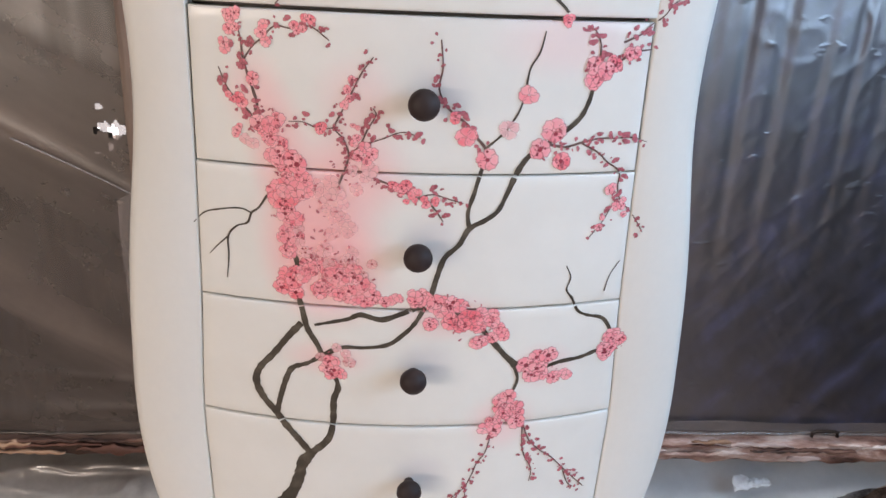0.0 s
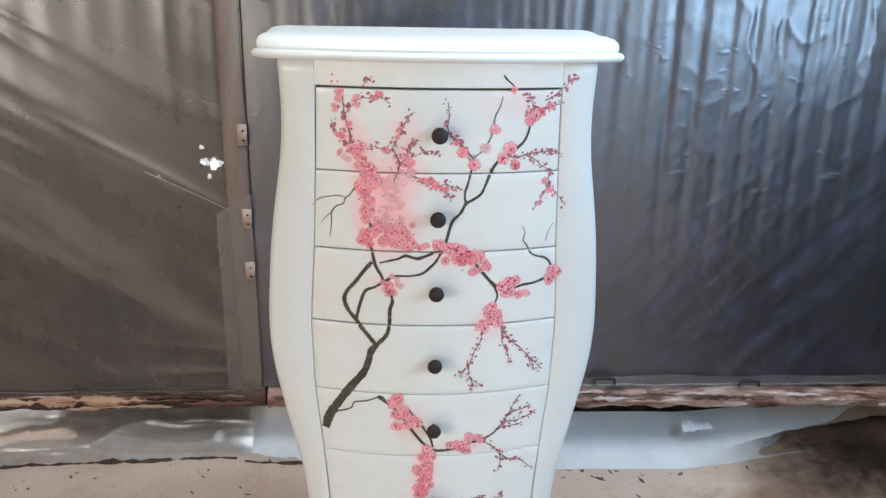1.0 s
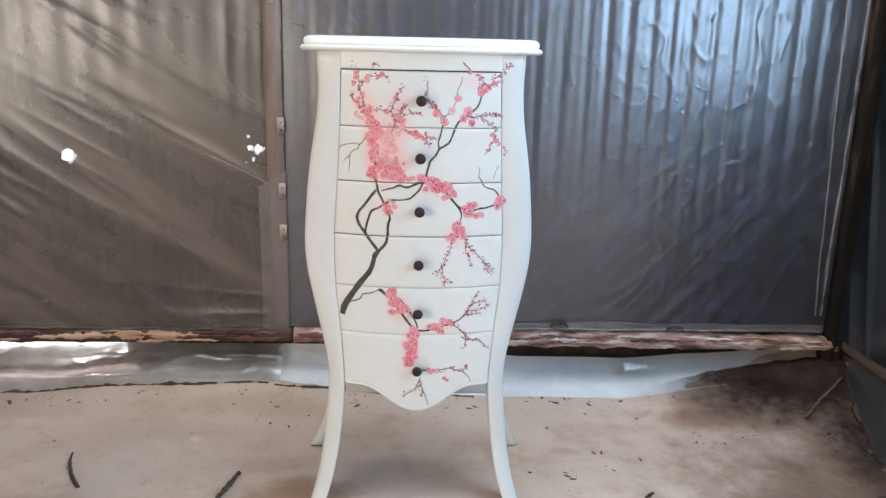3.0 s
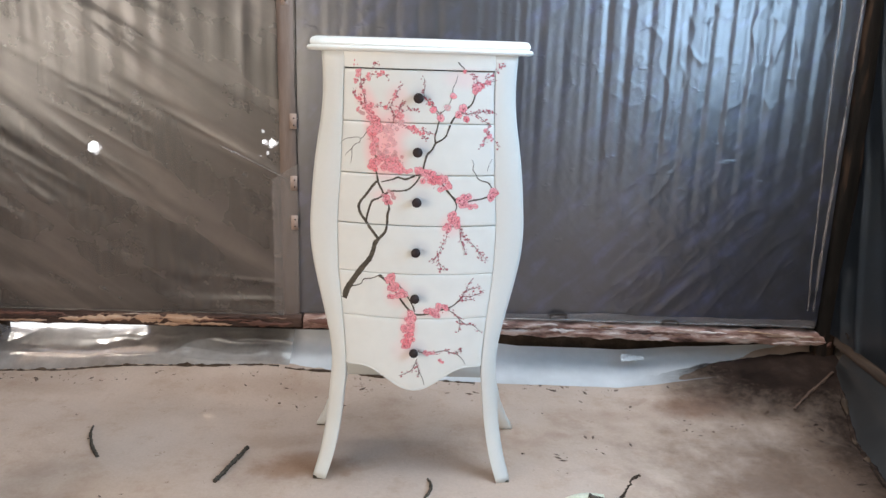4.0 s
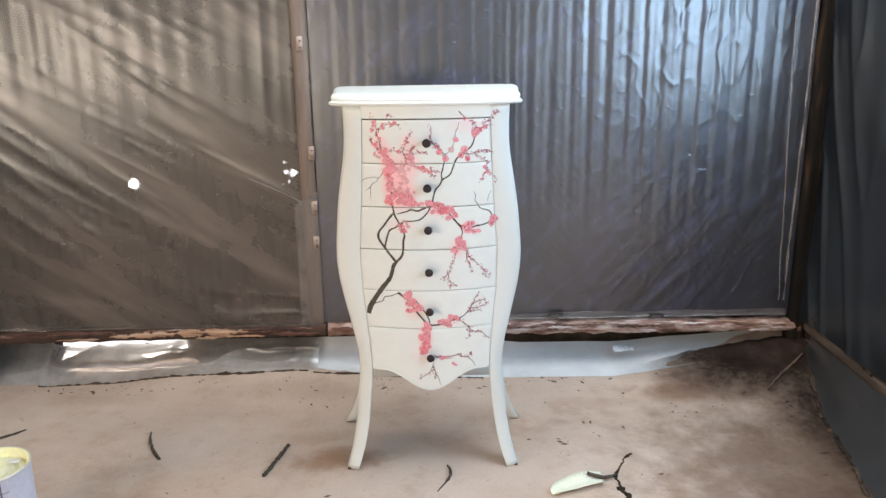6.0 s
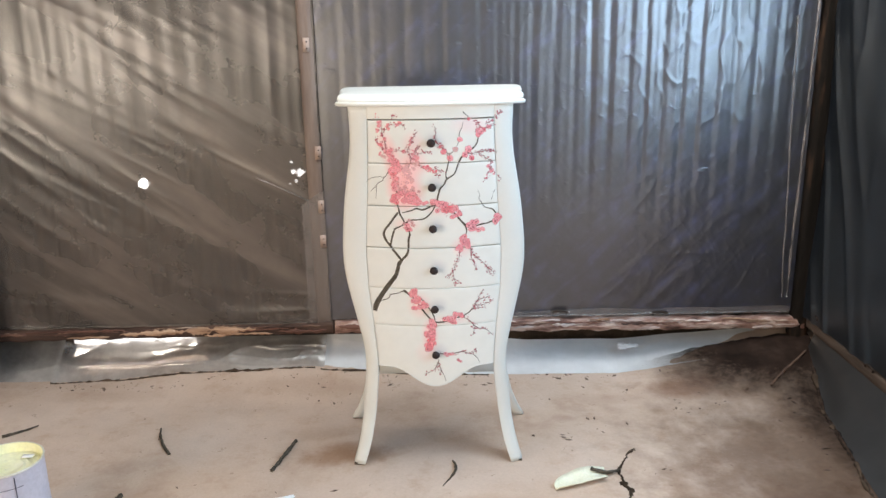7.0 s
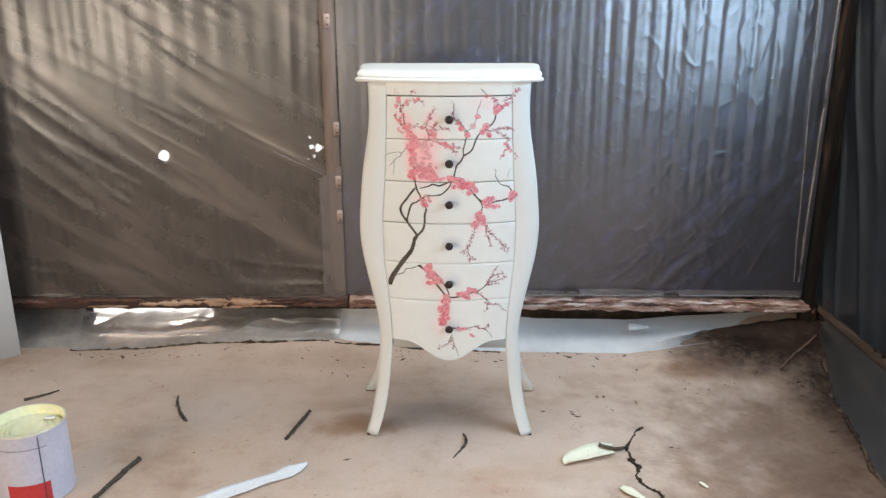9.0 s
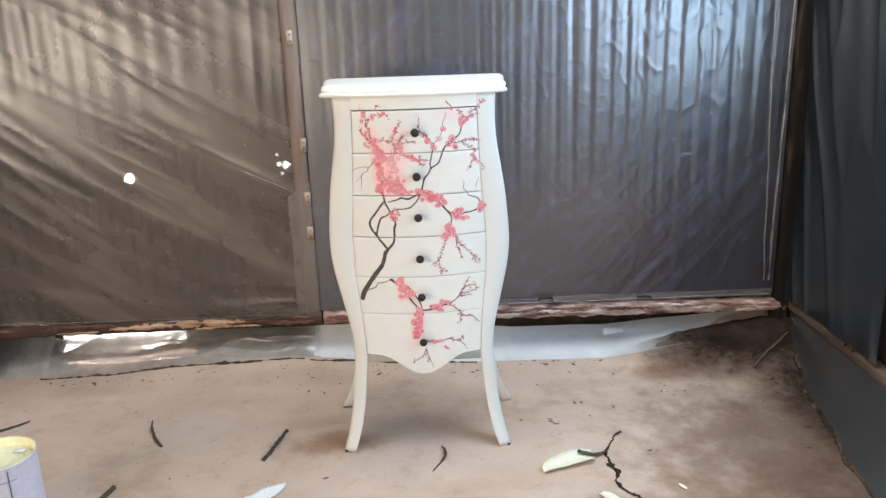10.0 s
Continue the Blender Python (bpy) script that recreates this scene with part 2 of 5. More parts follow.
SPLIT = surface("freshly_split_wood", [(0.3, (0.26, 0.14, 0.085)), (0.5, (0.48, 0.30, 0.20)), (0.75, (0.66, 0.48, 0.36))], 14, 80, (0.6, 0.8), 0.5, stretch=(0.3, 1, 2.4), dist=0.005)
CHALK = surface("flaking_pale_limewash", [(0.30, (0.20, 0.11, 0.09)), (0.40, (0.52, 0.40, 0.37)), (0.6, (0.74, 0.65, 0.62))], 9, 90, (0.6, 0.85), 0.5, stretch=(0.4, 1, 2.0), dist=0.004)
PEEL = surface("peeling_pinkish_rotten_wood", [(0.30, (0.045, 0.022, 0.017)), (0.42, (0.27, 0.145, 0.115)), (0.52, (0.47, 0.305, 0.255)), (0.64, (0.72, 0.59, 0.54))], 22, 90, (0.6, 0.85), 0.7, stretch=(0.45, 1, 1.5), dist=0.008)
SIDERAIL = surface("dusty_brown_timber", [(0.3, (0.040, 0.027, 0.020)), (0.5, (0.095, 0.066, 0.050)), (0.75, (0.17, 0.125, 0.098))], 8, 80, (0.65, 0.85), 0.4, stretch=(1, 0.3, 2.4))
POST = surface("grey_brown_batten", [(0.25, (0.15, 0.10, 0.08)), (0.5, (0.22, 0.16, 0.13)), (0.75, (0.30, 0.23, 0.19))], 6, 80, (0.6, 0.8), 0.4, stretch=(2.5, 1, 0.3))
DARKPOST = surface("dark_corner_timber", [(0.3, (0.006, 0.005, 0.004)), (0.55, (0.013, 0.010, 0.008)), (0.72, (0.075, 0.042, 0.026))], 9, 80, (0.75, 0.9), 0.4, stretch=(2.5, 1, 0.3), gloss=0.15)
STICK = surface("dry_dark_stick", [(0.3, (0.030, 0.024, 0.018)), (0.7, (0.11, 0.085, 0.06))], 60, 240, (0.7, 0.9), 0.5, dist=0.002)
PALE = surface("pale_bamboo_sheath", [(0.3, (0.84, 0.82, 0.62)), (0.7, (0.90, 0.89, 0.74))], 18, 150, (0.5, 0.7), 0.2, dist=0.001)
STRIP = surface("white_plastic_strip", [(0.3, (0.84, 0.87, 0.91)), (0.7, (0.90, 0.92, 0.94))], 12, 120, (0.35, 0.5), 0.1, dist=0.001)
CARD = surface("buff_card_tab", [(0.3, (0.40, 0.29, 0.24)), (0.7, (0.52, 0.40, 0.34))], 30, 150, (0.7, 0.9), 0.2, dist=0.001)
NAIL = surface("rusty_nail", [(0.3, (0.025, 0.019, 0.017)), (0.7, (0.06, 0.04, 0.03))], 60, 200, (0.5, 0.7), 0.1, 0.6)
LABEL = surface("pale_lilac_tin_label", [(0.3, (0.50, 0.49, 0.58)), (0.7, (0.58, 0.56, 0.64))], 9, 90, (0.35, 0.5), 0.05, dist=0.001)
RED = surface("red_label_panel", [(0.3, (0.50, 0.03, 0.035)), (0.7, (0.60, 0.05, 0.05))], 12, 90, (0.35, 0.5), 0.05, dist=0.001)
INK = surface("dark_label_print", [(0.3, (0.03, 0.03, 0.06)), (0.7, (0.06, 0.06, 0.10))], 20, 90, (0.4, 0.5), 0.0)
CREAM = surface("cream_paint_film", [(0.3, (0.90, 0.88, 0.52)), (0.7, (0.93, 0.92, 0.72))], 14, 70, (0.25, 0.4), 0.15, dist=0.003)
TIN = surface("bare_tin_rim", [(0.3, (0.70, 0.68, 0.55)), (0.7, (0.80, 0.79, 0.70))], 20, 90, (0.3, 0.45), 0.1, 0.3, dist=0.001)
PLASTER = surface("grey_shed_boards", [(0.3, (0.20, 0.18, 0.15)), (0.7, (0.32, 0.29, 0.25))], 4, 50, (0.7, 0.9), 0.3)


def ground_material():
    m, t, p = nodes_of("dusty_trodden_earth")
    broad, mid, fine, spots = noise_node(t, 1.6, 6, 0.6), noise_node(t, 9, 6, 0.65), noise_node(t, 120, 4, 0.6), noise_node(t, 23, 5, 0.7)
    a = ramp_node(t, broad.outputs["Fac"], [(0.30, (0.40, 0.270, 0.20)), (0.44, (0.58, 0.447, 0.365)), (0.66, (0.67, 0.535, 0.455))])
    b = ramp_node(t, mid.outputs["Fac"], [(0.28, (0.84, 0.77, 0.71)), (0.46, (0.97, 0.96, 0.94)), (0.75, (1.0, 1.0, 1.0))])
    c = ramp_node(t, spots.outputs["Fac"], [(0.28, (0.48, 0.40, 0.35)), (0.36, (1.0, 1.0, 1.0))])
    d = ramp_node(t, fine.outputs["Fac"], [(0.3, (0.93, 0.925, 0.92)), (0.65, (1.0, 1.0, 1.0))])
    col = mix_color(t, 1.0, a.outputs["Color"], b.outputs["Color"], "MULTIPLY")
    col = mix_color(t, 0.8, col, c.outputs["Color"], "MULTIPLY")
    col = mix_color(t, 1.0, col, d.outputs["Color"], "MULTIPLY")
    g, warp = t.nodes.new("ShaderNodeNewGeometry"), noise_node(t, 7, 5, 0.65)
    # first patch: soft shadow of the chest, painted into the floor colour
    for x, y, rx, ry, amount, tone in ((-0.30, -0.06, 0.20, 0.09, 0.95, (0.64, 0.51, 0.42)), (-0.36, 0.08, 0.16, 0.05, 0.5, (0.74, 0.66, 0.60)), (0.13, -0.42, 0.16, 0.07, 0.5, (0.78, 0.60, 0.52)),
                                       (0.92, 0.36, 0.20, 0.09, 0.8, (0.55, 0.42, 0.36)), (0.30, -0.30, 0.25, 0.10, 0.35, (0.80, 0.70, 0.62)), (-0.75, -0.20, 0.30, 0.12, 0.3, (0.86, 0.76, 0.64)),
                                       # next two patches: shade falling off to the right, put into the colour
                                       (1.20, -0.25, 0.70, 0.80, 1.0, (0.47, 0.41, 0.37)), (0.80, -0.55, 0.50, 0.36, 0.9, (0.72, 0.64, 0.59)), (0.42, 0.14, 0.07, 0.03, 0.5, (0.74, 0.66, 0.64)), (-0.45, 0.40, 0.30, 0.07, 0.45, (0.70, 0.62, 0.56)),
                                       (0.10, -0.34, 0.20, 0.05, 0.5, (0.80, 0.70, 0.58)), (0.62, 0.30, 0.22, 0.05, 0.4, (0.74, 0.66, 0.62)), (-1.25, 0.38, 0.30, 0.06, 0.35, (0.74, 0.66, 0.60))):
        d = t.nodes.new("ShaderNodeVectorMath")
        d.operation = "MULTIPLY_ADD"
        link(t, g.outputs["Position"], d.inputs[0])
        d.inputs[1].default_value, d.inputs[2].default_value = (1 / rx, 1 / ry, 0), (-x / rx, -y / ry, 0)
        w = t.nodes.new("ShaderNodeVectorMath")
        w.operation = "MULTIPLY_ADD"
        link(t, warp.outputs["Color"], w.inputs[0])
        w.inputs[1].default_value = (1.6, 1.6, 0)
        link(t, d.outputs[0], w.inputs[2])
        k = t.nodes.new("ShaderNodeVectorMath")
        k.operation = "DISTANCE"
        link(t, w.outputs[0], k.inputs[0])
        k.inputs[1].default_value = (0.8, 0.8, 0)
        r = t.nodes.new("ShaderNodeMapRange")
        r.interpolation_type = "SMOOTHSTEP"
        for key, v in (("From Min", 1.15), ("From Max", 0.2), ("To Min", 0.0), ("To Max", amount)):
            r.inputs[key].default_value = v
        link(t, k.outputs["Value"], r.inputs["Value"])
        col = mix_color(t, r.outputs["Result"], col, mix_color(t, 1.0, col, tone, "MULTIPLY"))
    link(t, col, p.inputs["Base Color"])
    p.inputs["Roughness"].default_value = 0.95
    p.inputs["Specular IOR Level"].default_value = 0.15
    add = t.nodes.new("ShaderNodeMath")
    add.operation = "MULTIPLY_ADD"
    add.inputs[1].default_value = 2.5
    link(t, mid.outputs["Fac"], add.inputs[0])
    link(t, fine.outputs["Fac"], add.inputs[2])
    link(t, bump_node(t, add.outputs[0], 0.2, 0.006).outputs["Normal"], p.inputs["Normal"])
    return m


GROUND = ground_material()


def daylight_haze():
    """The bright hazy day outside, seen only through holes in the wall."""
    m, t, p = nodes_of("bright_outdoor_haze")
    n = noise_node(t, 1.5, 3, 0.5)
    tone = ramp_node(t, n.outputs["Fac"], [(0.35, (0.95, 0.97, 1.0)), (0.65, (1.0, 0.99, 0.96))])
    link(t, tone.outputs["Color"], p.inputs["Emission Color"])
    p.inputs["Emission Strength"].default_value = 2.2
    return m


HAZE = daylight_haze()
CRUMB = surface("dry_brown_crumbs", [(0.3, (0.07, 0.048, 0.036)), (0.7, (0.24, 0.17, 0.135))], 30, 150, (0.85, 0.98), 0.4, dist=0.003, gloss=0.15)
CLEFT = surface("dark_cleft_earth", [(0.3, (0.020, 0.014, 0.010)), (0.7, (0.06, 0.042, 0.03))], 50, 200, (0.9, 1.0), 0.4, dist=0.003, gloss=0.1)
SOIL = surface("dark_loose_soil", [(0.3, (0.05, 0.035, 0.025)), (0.55, (0.10, 0.07, 0.05)), (0.8, (0.18, 0.13, 0.10))], 14, 110, (0.85, 0.98), 0.6, dist=0.008, gloss=0.15)


def heap_material():
    """""Loose dark earth with corner shade painted in; thins out into single crumbs away from the corner."" """
    m = surface("brown_earth_with_painted_shade", [(0.3, (0.014, 0.008, 0.006)), (0.5, (0.034, 0.020, 0.015)), (0.72, (0.08, 0.052, 0.040))], 9, 110, (0.85, 0.98), 0.5, dist=0.008, gloss=0.15)
    t = m.node_tree
    p = t.nodes["Principled BSDF"]
    g, sep = t.nodes.new("ShaderNodeNewGeometry"), t.nodes.new("ShaderNodeSeparateXYZ")
    link(t, g.outputs["Position"], sep.inputs[0])

    def slope(out, a, b, top):
        r = t.nodes.new("ShaderNodeMapRange")
        for k, v in (("From Min", a), ("From Max", b), ("To Min", 0.0), ("To Max", top)):
            r.inputs[k].default_value = v
        link(t, sep.outputs[out], r.inputs["Value"])
        return r.outputs["Result"]

    def calc(op, a, b):
        n = t.nodes.new("ShaderNodeMath")
        n.operation = op
        for k, v in enumerate((a, b)):
            if isinstance(v, (int, float)):
                n.inputs[k].default_value = v
            else:
                link(t, v, n.inputs[k])
        return n.outputs[0]

    # cover grows towards the corner and right wall, painting their shade over the earth
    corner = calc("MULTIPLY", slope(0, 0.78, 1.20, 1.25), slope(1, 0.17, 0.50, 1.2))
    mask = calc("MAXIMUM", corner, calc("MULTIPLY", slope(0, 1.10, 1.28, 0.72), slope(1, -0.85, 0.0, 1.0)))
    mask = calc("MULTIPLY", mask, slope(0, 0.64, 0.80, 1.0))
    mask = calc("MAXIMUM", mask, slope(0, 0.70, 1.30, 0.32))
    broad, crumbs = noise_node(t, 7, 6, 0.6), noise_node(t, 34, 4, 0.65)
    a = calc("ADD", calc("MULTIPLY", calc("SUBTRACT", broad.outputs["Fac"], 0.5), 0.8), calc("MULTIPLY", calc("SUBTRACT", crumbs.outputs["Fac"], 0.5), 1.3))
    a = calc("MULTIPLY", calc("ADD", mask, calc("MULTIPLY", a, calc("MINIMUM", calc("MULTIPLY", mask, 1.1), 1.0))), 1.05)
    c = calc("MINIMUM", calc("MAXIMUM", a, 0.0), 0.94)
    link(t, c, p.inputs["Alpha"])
    return m


HEAP = heap_material()


# ---- mesh helpers ----
def place_of(ob):
    at = Vector((0, 0, 0))
    while ob:
        at += ob.location
        ob = ob.parent
    return at


def finish(name, bm, material, smooth=True, shift=(0, 0, 0)):
    me = bpy.data.meshes.new(name)
    bmesh.ops.recalc_face_normals(bm, faces=bm.faces)
    bmesh.ops.translate(bm, verts=bm.verts, vec=-Vector(shift))
    for f in bm.faces:
        f.smooth = smooth and len(f.verts) <= 4
    bm.to_mesh(me)
    bm.free()
    me.materials.append(material)
    return me


def part(name, bm, material, parent, label="", smooth=True):
    ob = new(name, finish(name, bm, material, smooth, place_of(parent)))
    ob.parent = parent
    return tagged(ob, label) if label else ob


def thing(name, at, label, category, group="", kind=""):
    ob = new(name)
    ob.location = at
    ob.empty_display_size = 0.1
    return tagged(ob, label, category, group, kind)


def solo(name, bm, material, label, category, group="", kind="", smooth=True):
    return tagged(new(name, finish(name, bm, material, smooth)), label, category, group, kind)


def grid_bm(f, nu, nv, keep=None):
    """A sheet: f(u, v) gives a place for u and v from 0 to 1."""
    bm = bmesh.new()
    vs = [[bm.verts.new(f(i / nu, j / nv)) for j in range(nv + 1)] for i in range(nu + 1)]
    for i in range(nu):
        for j in range(nv):
            q = (vs[i][j], vs[i + 1][j], vs[i + 1][j + 1], vs[i][j + 1])
            if keep is None or keep(sum((v.co for v in q), Vector()) / 4):
                bm.faces.new(q)
    return bm


def loft_bm(rings, caps=True, bm=None):
    """Closed rings of equal length joined into a skin."""
    bm = bm or bmesh.new()
    vs = [[bm.verts.new(p) for p in r] for r in rings]
    n = len(rings[0])
    for a, b in zip(vs, vs[1:]):
        for i in range(n):
            bm.faces.new((a[i], a[(i + 1) % n], b[(i + 1) % n], b[i]))
    if caps:
        bm.faces.new(list(reversed(vs[0])))
        bm.faces.new(vs[-1])
    return bm


def box_bm(x0, x1, y0, y1, z0, z1, bevel=0.003, bm=None):
    b = bmesh.new()
    bmesh.ops.create_cube(b, size=1, matrix=Matrix.Translation(((x0 + x1) / 2, (y0 + y1) / 2, (z0 + z1) / 2)) @ Matrix.Diagonal((x1 - x0, y1 - y0, z1 - z0, 1)))
    if bevel:
        bmesh.ops.bevel(b, geom=b.edges[:], offset=bevel, segments=2, affect="EDGES")
    return b


def tube_bm(points, radii, sides=8, rough=0.0, flat=1.0):
    pts = [Vector(p) for p in points]
    rings = []
    for i, p in enumerate(pts):
        d = (pts[min(i + 1, len(pts) - 1)] - pts[max(i - 1, 0)]).normalized()
        a = d.cross(Vector((0, 0, 1)))
        a = (a if a.length > 1e-3 else Vector((1, 0, 0))).normalized()
        b = a.cross(d)
        r = radii[i] if not isinstance(radii, float) else radii
        ring = []
        for k in range(sides):
            s = 2 * math.pi * k / sides
            w = r * (1 + rough * noise.noise((p + Vector((k * 7.1, 0, 0))) * 60))
            ring.append(p + a * (math.cos(s) * w) + b * (math.sin(s) * w * flat))
        rings.append(ring)
    return loft_bm(rings)


def smooth_path(pts, per=5):
    """A Catmull-Rom line through tuples of any length."""
    pts = [np.array(p, float) for p in pts]
    full = [2 * pts[0] - pts[1]] + pts + [2 * pts[-1] - pts[-2]]
    out = []
    for a, b, c, d in zip(full, full[1:], full[2:], full[3:]):
        for k in range(per):
            s = k / per
            out.append(0.5 * (2 * b + (c - a) * s + (2 * a - 5 * b + 4 * c - d) * s * s + (3 * b - a - 3 * c + d) * s ** 3))
    return out + [pts[-1]]


def lerp(x, xs, ys):
    return float(np.interp(x, xs, ys))


# ---- ground ----
WALL_Y, RIGHT_X = 0.60, 1.45


def ground_height(x, y):
    p = Vector((x, y, 0))
    h = 0.010 * noise.noise(p * 1.7) + 0.006 * noise.noise(p * 6.0) + 0.0025 * noise.noise(p * 22)
    near = math.exp(-((x / 0.42) ** 2 + ((y - 0.03) / 0.34) ** 2) ** 2)
    wall = max(0.0, min(1.0, (y - 0.36) / 0.2))
    h *= (1 - 0.9 * near) * (1 - 0.85 * wall)
    h += wall * (0.008 + 0.004 * noise.noise(p * 9))
    h += max(0.0, min(1.0, (y - 0.27) / 0.22)) ** 1.5 * lerp(x, (-1.45, -1.2, -0.95, -0.46, -0.28, 0.1, 0.4), (0.0, 0.006, 0.034, 0.042, 0.028, 0.004, 0.0))
    corner = max(0.0, min(1.0, (x - 0.68) / 0.62)) * max(0.0, min(1.0, (y - 0.15) / 0.4))
    h += corner * (0.105 + 0.008 * noise.noise(p * 8))
    side = max(0.0, min(1.0, (x - 1.12) / 0.25)) * max(0.0, min(1.0, (y + 1.2) / 0.4))
    h += side * (0.008 + 0.006 * noise.noise(p * 11))
    if y > 0.7 or x > 1.6 or x < -2.9 or y < -4.3:
        h = min(h, 0.0) - 0.02
    return h - 0.002


def spread(a, b, step, far):
    mid = list(np.arange(a, b, step))
    return [-c for c in reversed(far)] + [a - 2.0, a - 0.8, a - 0.3] + mid + [b + 0.3, b + 0.8, b + 2.0] + list(far)


gx, gy = spread(-2.0, 1.6, 0.018, (6, 14, 40, 120, 400, 1500)), spread(-1.3, 0.72, 0.018, (6, 14, 40, 120, 400, 1500))
bm = bmesh.new()
rows = [[bm.verts.new((x, y, ground_height(x, y))) for y in gy] for x in gx]
for ra, rb in zip(rows, rows[1:]):
    for j in range(len(gy) - 1):
        bm.faces.new((ra[j], rb[j], rb[j + 1], ra[j + 1]))
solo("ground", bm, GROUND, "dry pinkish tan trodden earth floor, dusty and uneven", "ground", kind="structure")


# ---- shed shell ----
def corrugated(a, b, z0, z1, at, along, pitch=0.066, amp=0.008, holes=(), step=0.011):
    """One sheet of corrugated zinc between a and b; along 0: on x, 1: on y."""
    nu, nv = int((b - a) / step), max(8, int((z1 - z0) / (0.02 if step > 0.01 else step)))

    def f(u, v):
        s, z = a + (b - a) * u, z0 + (z1 - z0) * v
        d = amp * math.sin(2 * math.pi * s / pitch)
        return (s, at + d, z) if along == 0 else (at + d, s, z)

    def keep(c):
        s = c.x if along == 0 else c.y
        return all(math.hypot(s - hx, c.z - hz) > r * (1 + 0.5 * noise.noise(c * 90)) for hx, hz, r in holes)

    return grid_bm(f, nu, nv, keep if holes else None)


wall = thing("wall_back", (0, WALL_Y, 0), "dim grey corrugated zinc wall behind plastic sheeting", "wall", kind="structure")
HOLES = ((-1.070, 0.746, 0.0215), (-0.488, 0.777, 0.0145), (-0.514, 0.780, 0.0095), (-0.520, 0.815, 0.0055), (-0.507, 0.745, 0.006), (-0.528, 0.735, 0.0035), (-0.624, 0.746, 0.0035), (-0.498, 0.762, 0.004))
for k, (a, b) in enumerate(((-2.75, -2.07), (-2.10, -1.38), (-1.41, -0.70), (-0.73, -0.02), (-0.05, 0.66), (0.63, 1.52))):
    at = WALL_Y + 0.012 + 0.003 * (k % 2)
    if k in (2, 3):
        for z0, z1, step in ((0.165, 0.70, 0.011), (0.70, 0.86, 0.0033), (0.86, 2.45, 0.011)):
            part("corrugated_sheet", corrugated(a, b, z0, z1, at, 0, holes=HOLES if step < 0.01 else (), step=step), METAL, wall)
    else:
        part("corrugated_sheet", corrugated(a, b, 0.165, 2.45, at, 0), METAL, wall)
wall_r = thing("wall_right", (RIGHT_X, 0, 0), "dark corrugated zinc side wall behind plastic sheeting", "wall", kind="structure")
for y0, y1, z0, z1 in ((-0.24, WALL_Y + 0.02, 0.10, 2.45), (-2.04, -0.24, 0.10, 0.97), (-2.04, -0.24, 2.03, 2.45), (-2.46, -2.04, 0.10, 2.45), (-3.64, -2.46, 1.95, 2.45), (-4.3, -3.64, 0.10, 2.45)):
    part("corrugated_sheet", corrugated(y0, y1, z0, z1, RIGHT_X + 0.02, 1), METAL, wall_r)
part("footing", box_bm(RIGHT_X + 0.005, RIGHT_X + 0.05, -2.46, WALL_Y, -0.05, 0.11), SOIL, wall_r, "dark packed earth footing")
# left wall, front wall and roof: unseen, added to enclose and shape the light
wall_l = thing("wall_left", (-2.79, 0, 0), "unseen grey board wall, added with an opening for the left lamp", "wall", kind="structure")
for y0, y1, z0, z1 in ((-4.3, -4.02, -0.05, 2.45), (-1.78, WALL_Y + 0.05, -0.05, 2.45), (-4.02, -1.78, -0.05, 0.86), (-4.02, -1.78, 1.38, 2.45)):
    part("boarding", box_bm(-2.82, -2.76, y0, y1, z0, z1, 0), PLASTER, wall_l)
wall_f = thing("wall_front", (0, -4.3, 0), "unseen grey board wall, added with a long opening for the front lamp", "wall", kind="structure")
part("side_boards", box_bm(-2.82, -2.68, -4.36, -4.3, -0.05, 2.45), PLASTER, wall_f)
part("side_boards", box_bm(-1.02, 1.5, -4.36, -4.3, -0.05, 2.45), PLASTER, wall_f)
part("lintel", box_bm(-2.68, -1.02, -4.36, -4.3, 1.25, 2.45), PLASTER, wall_f)
part("low_boards", box_bm(-2.68, -1.02, -4.36, -4.3, -0.05, 0.81), PLASTER, wall_f)
bm = bmesh.new()
for x0, x1, y0, y1 in ((-2.95, 1.65, 0.36, WALL_Y + 0.2), (-2.95, 1.65, -4.5, -0.76), (-2.95, -0.62, -0.76, 0.36), (1.30, 1.65, -0.76, 0.36)):
    bmesh.ops.create_cube(bm, size=1, matrix=Matrix.Translation(((x0 + x1) / 2, (y0 + y1) / 2, 2.476)) @ Matrix.Diagonal((x1 - x0, y1 - y0, 0.048, 1)))
solo("backdrop", box_bm(-4.5, 0.6, 4.0, 4.04, -0.05, 1.6, 0), HAZE, "bright hazy daylight beyond the wall", "backdrop", kind="structure", smooth=False)
solo("ceiling", bm, METAL, "unseen dark zinc roof, added with an opening for the roof lamp", "ceiling", kind="structure", smooth=False)


def timber(a, b, size, rough, seed, along="x", n=90):
    """A rough-sawn length of wood with a wavering, chipped outline."""
    rings = []
    w, h = size
    for i in range(n + 1):
        s = i / n
        c = Vector(a).lerp(Vector(b), s)
        ring = []
        for k in range(12):
            ang = 2 * math.pi * (k + 0.5) / 12
            ca, sa = math.cos(ang), math.sin(ang)
            m = max(abs(ca), abs(sa)) ** 0.85
            q = Vector((s * 15 * (Vector(b) - Vector(a)).length + seed * 9.7, ca * 1.6, sa * 1.6))
            e = 1 + rough * (noise.noise(q) + 0.6 * noise.noise(q * 3.1))
            u, v = ca / m * w / 2 * e, sa / m * h / 2 * e
            ring.append(c + (Vector((0, u, v)) if along == "x" else Vector((u, 0, v)) if along == "y" else Vector((u, v, 0))))
        rings.append(ring)
    return loft_bm(rings)


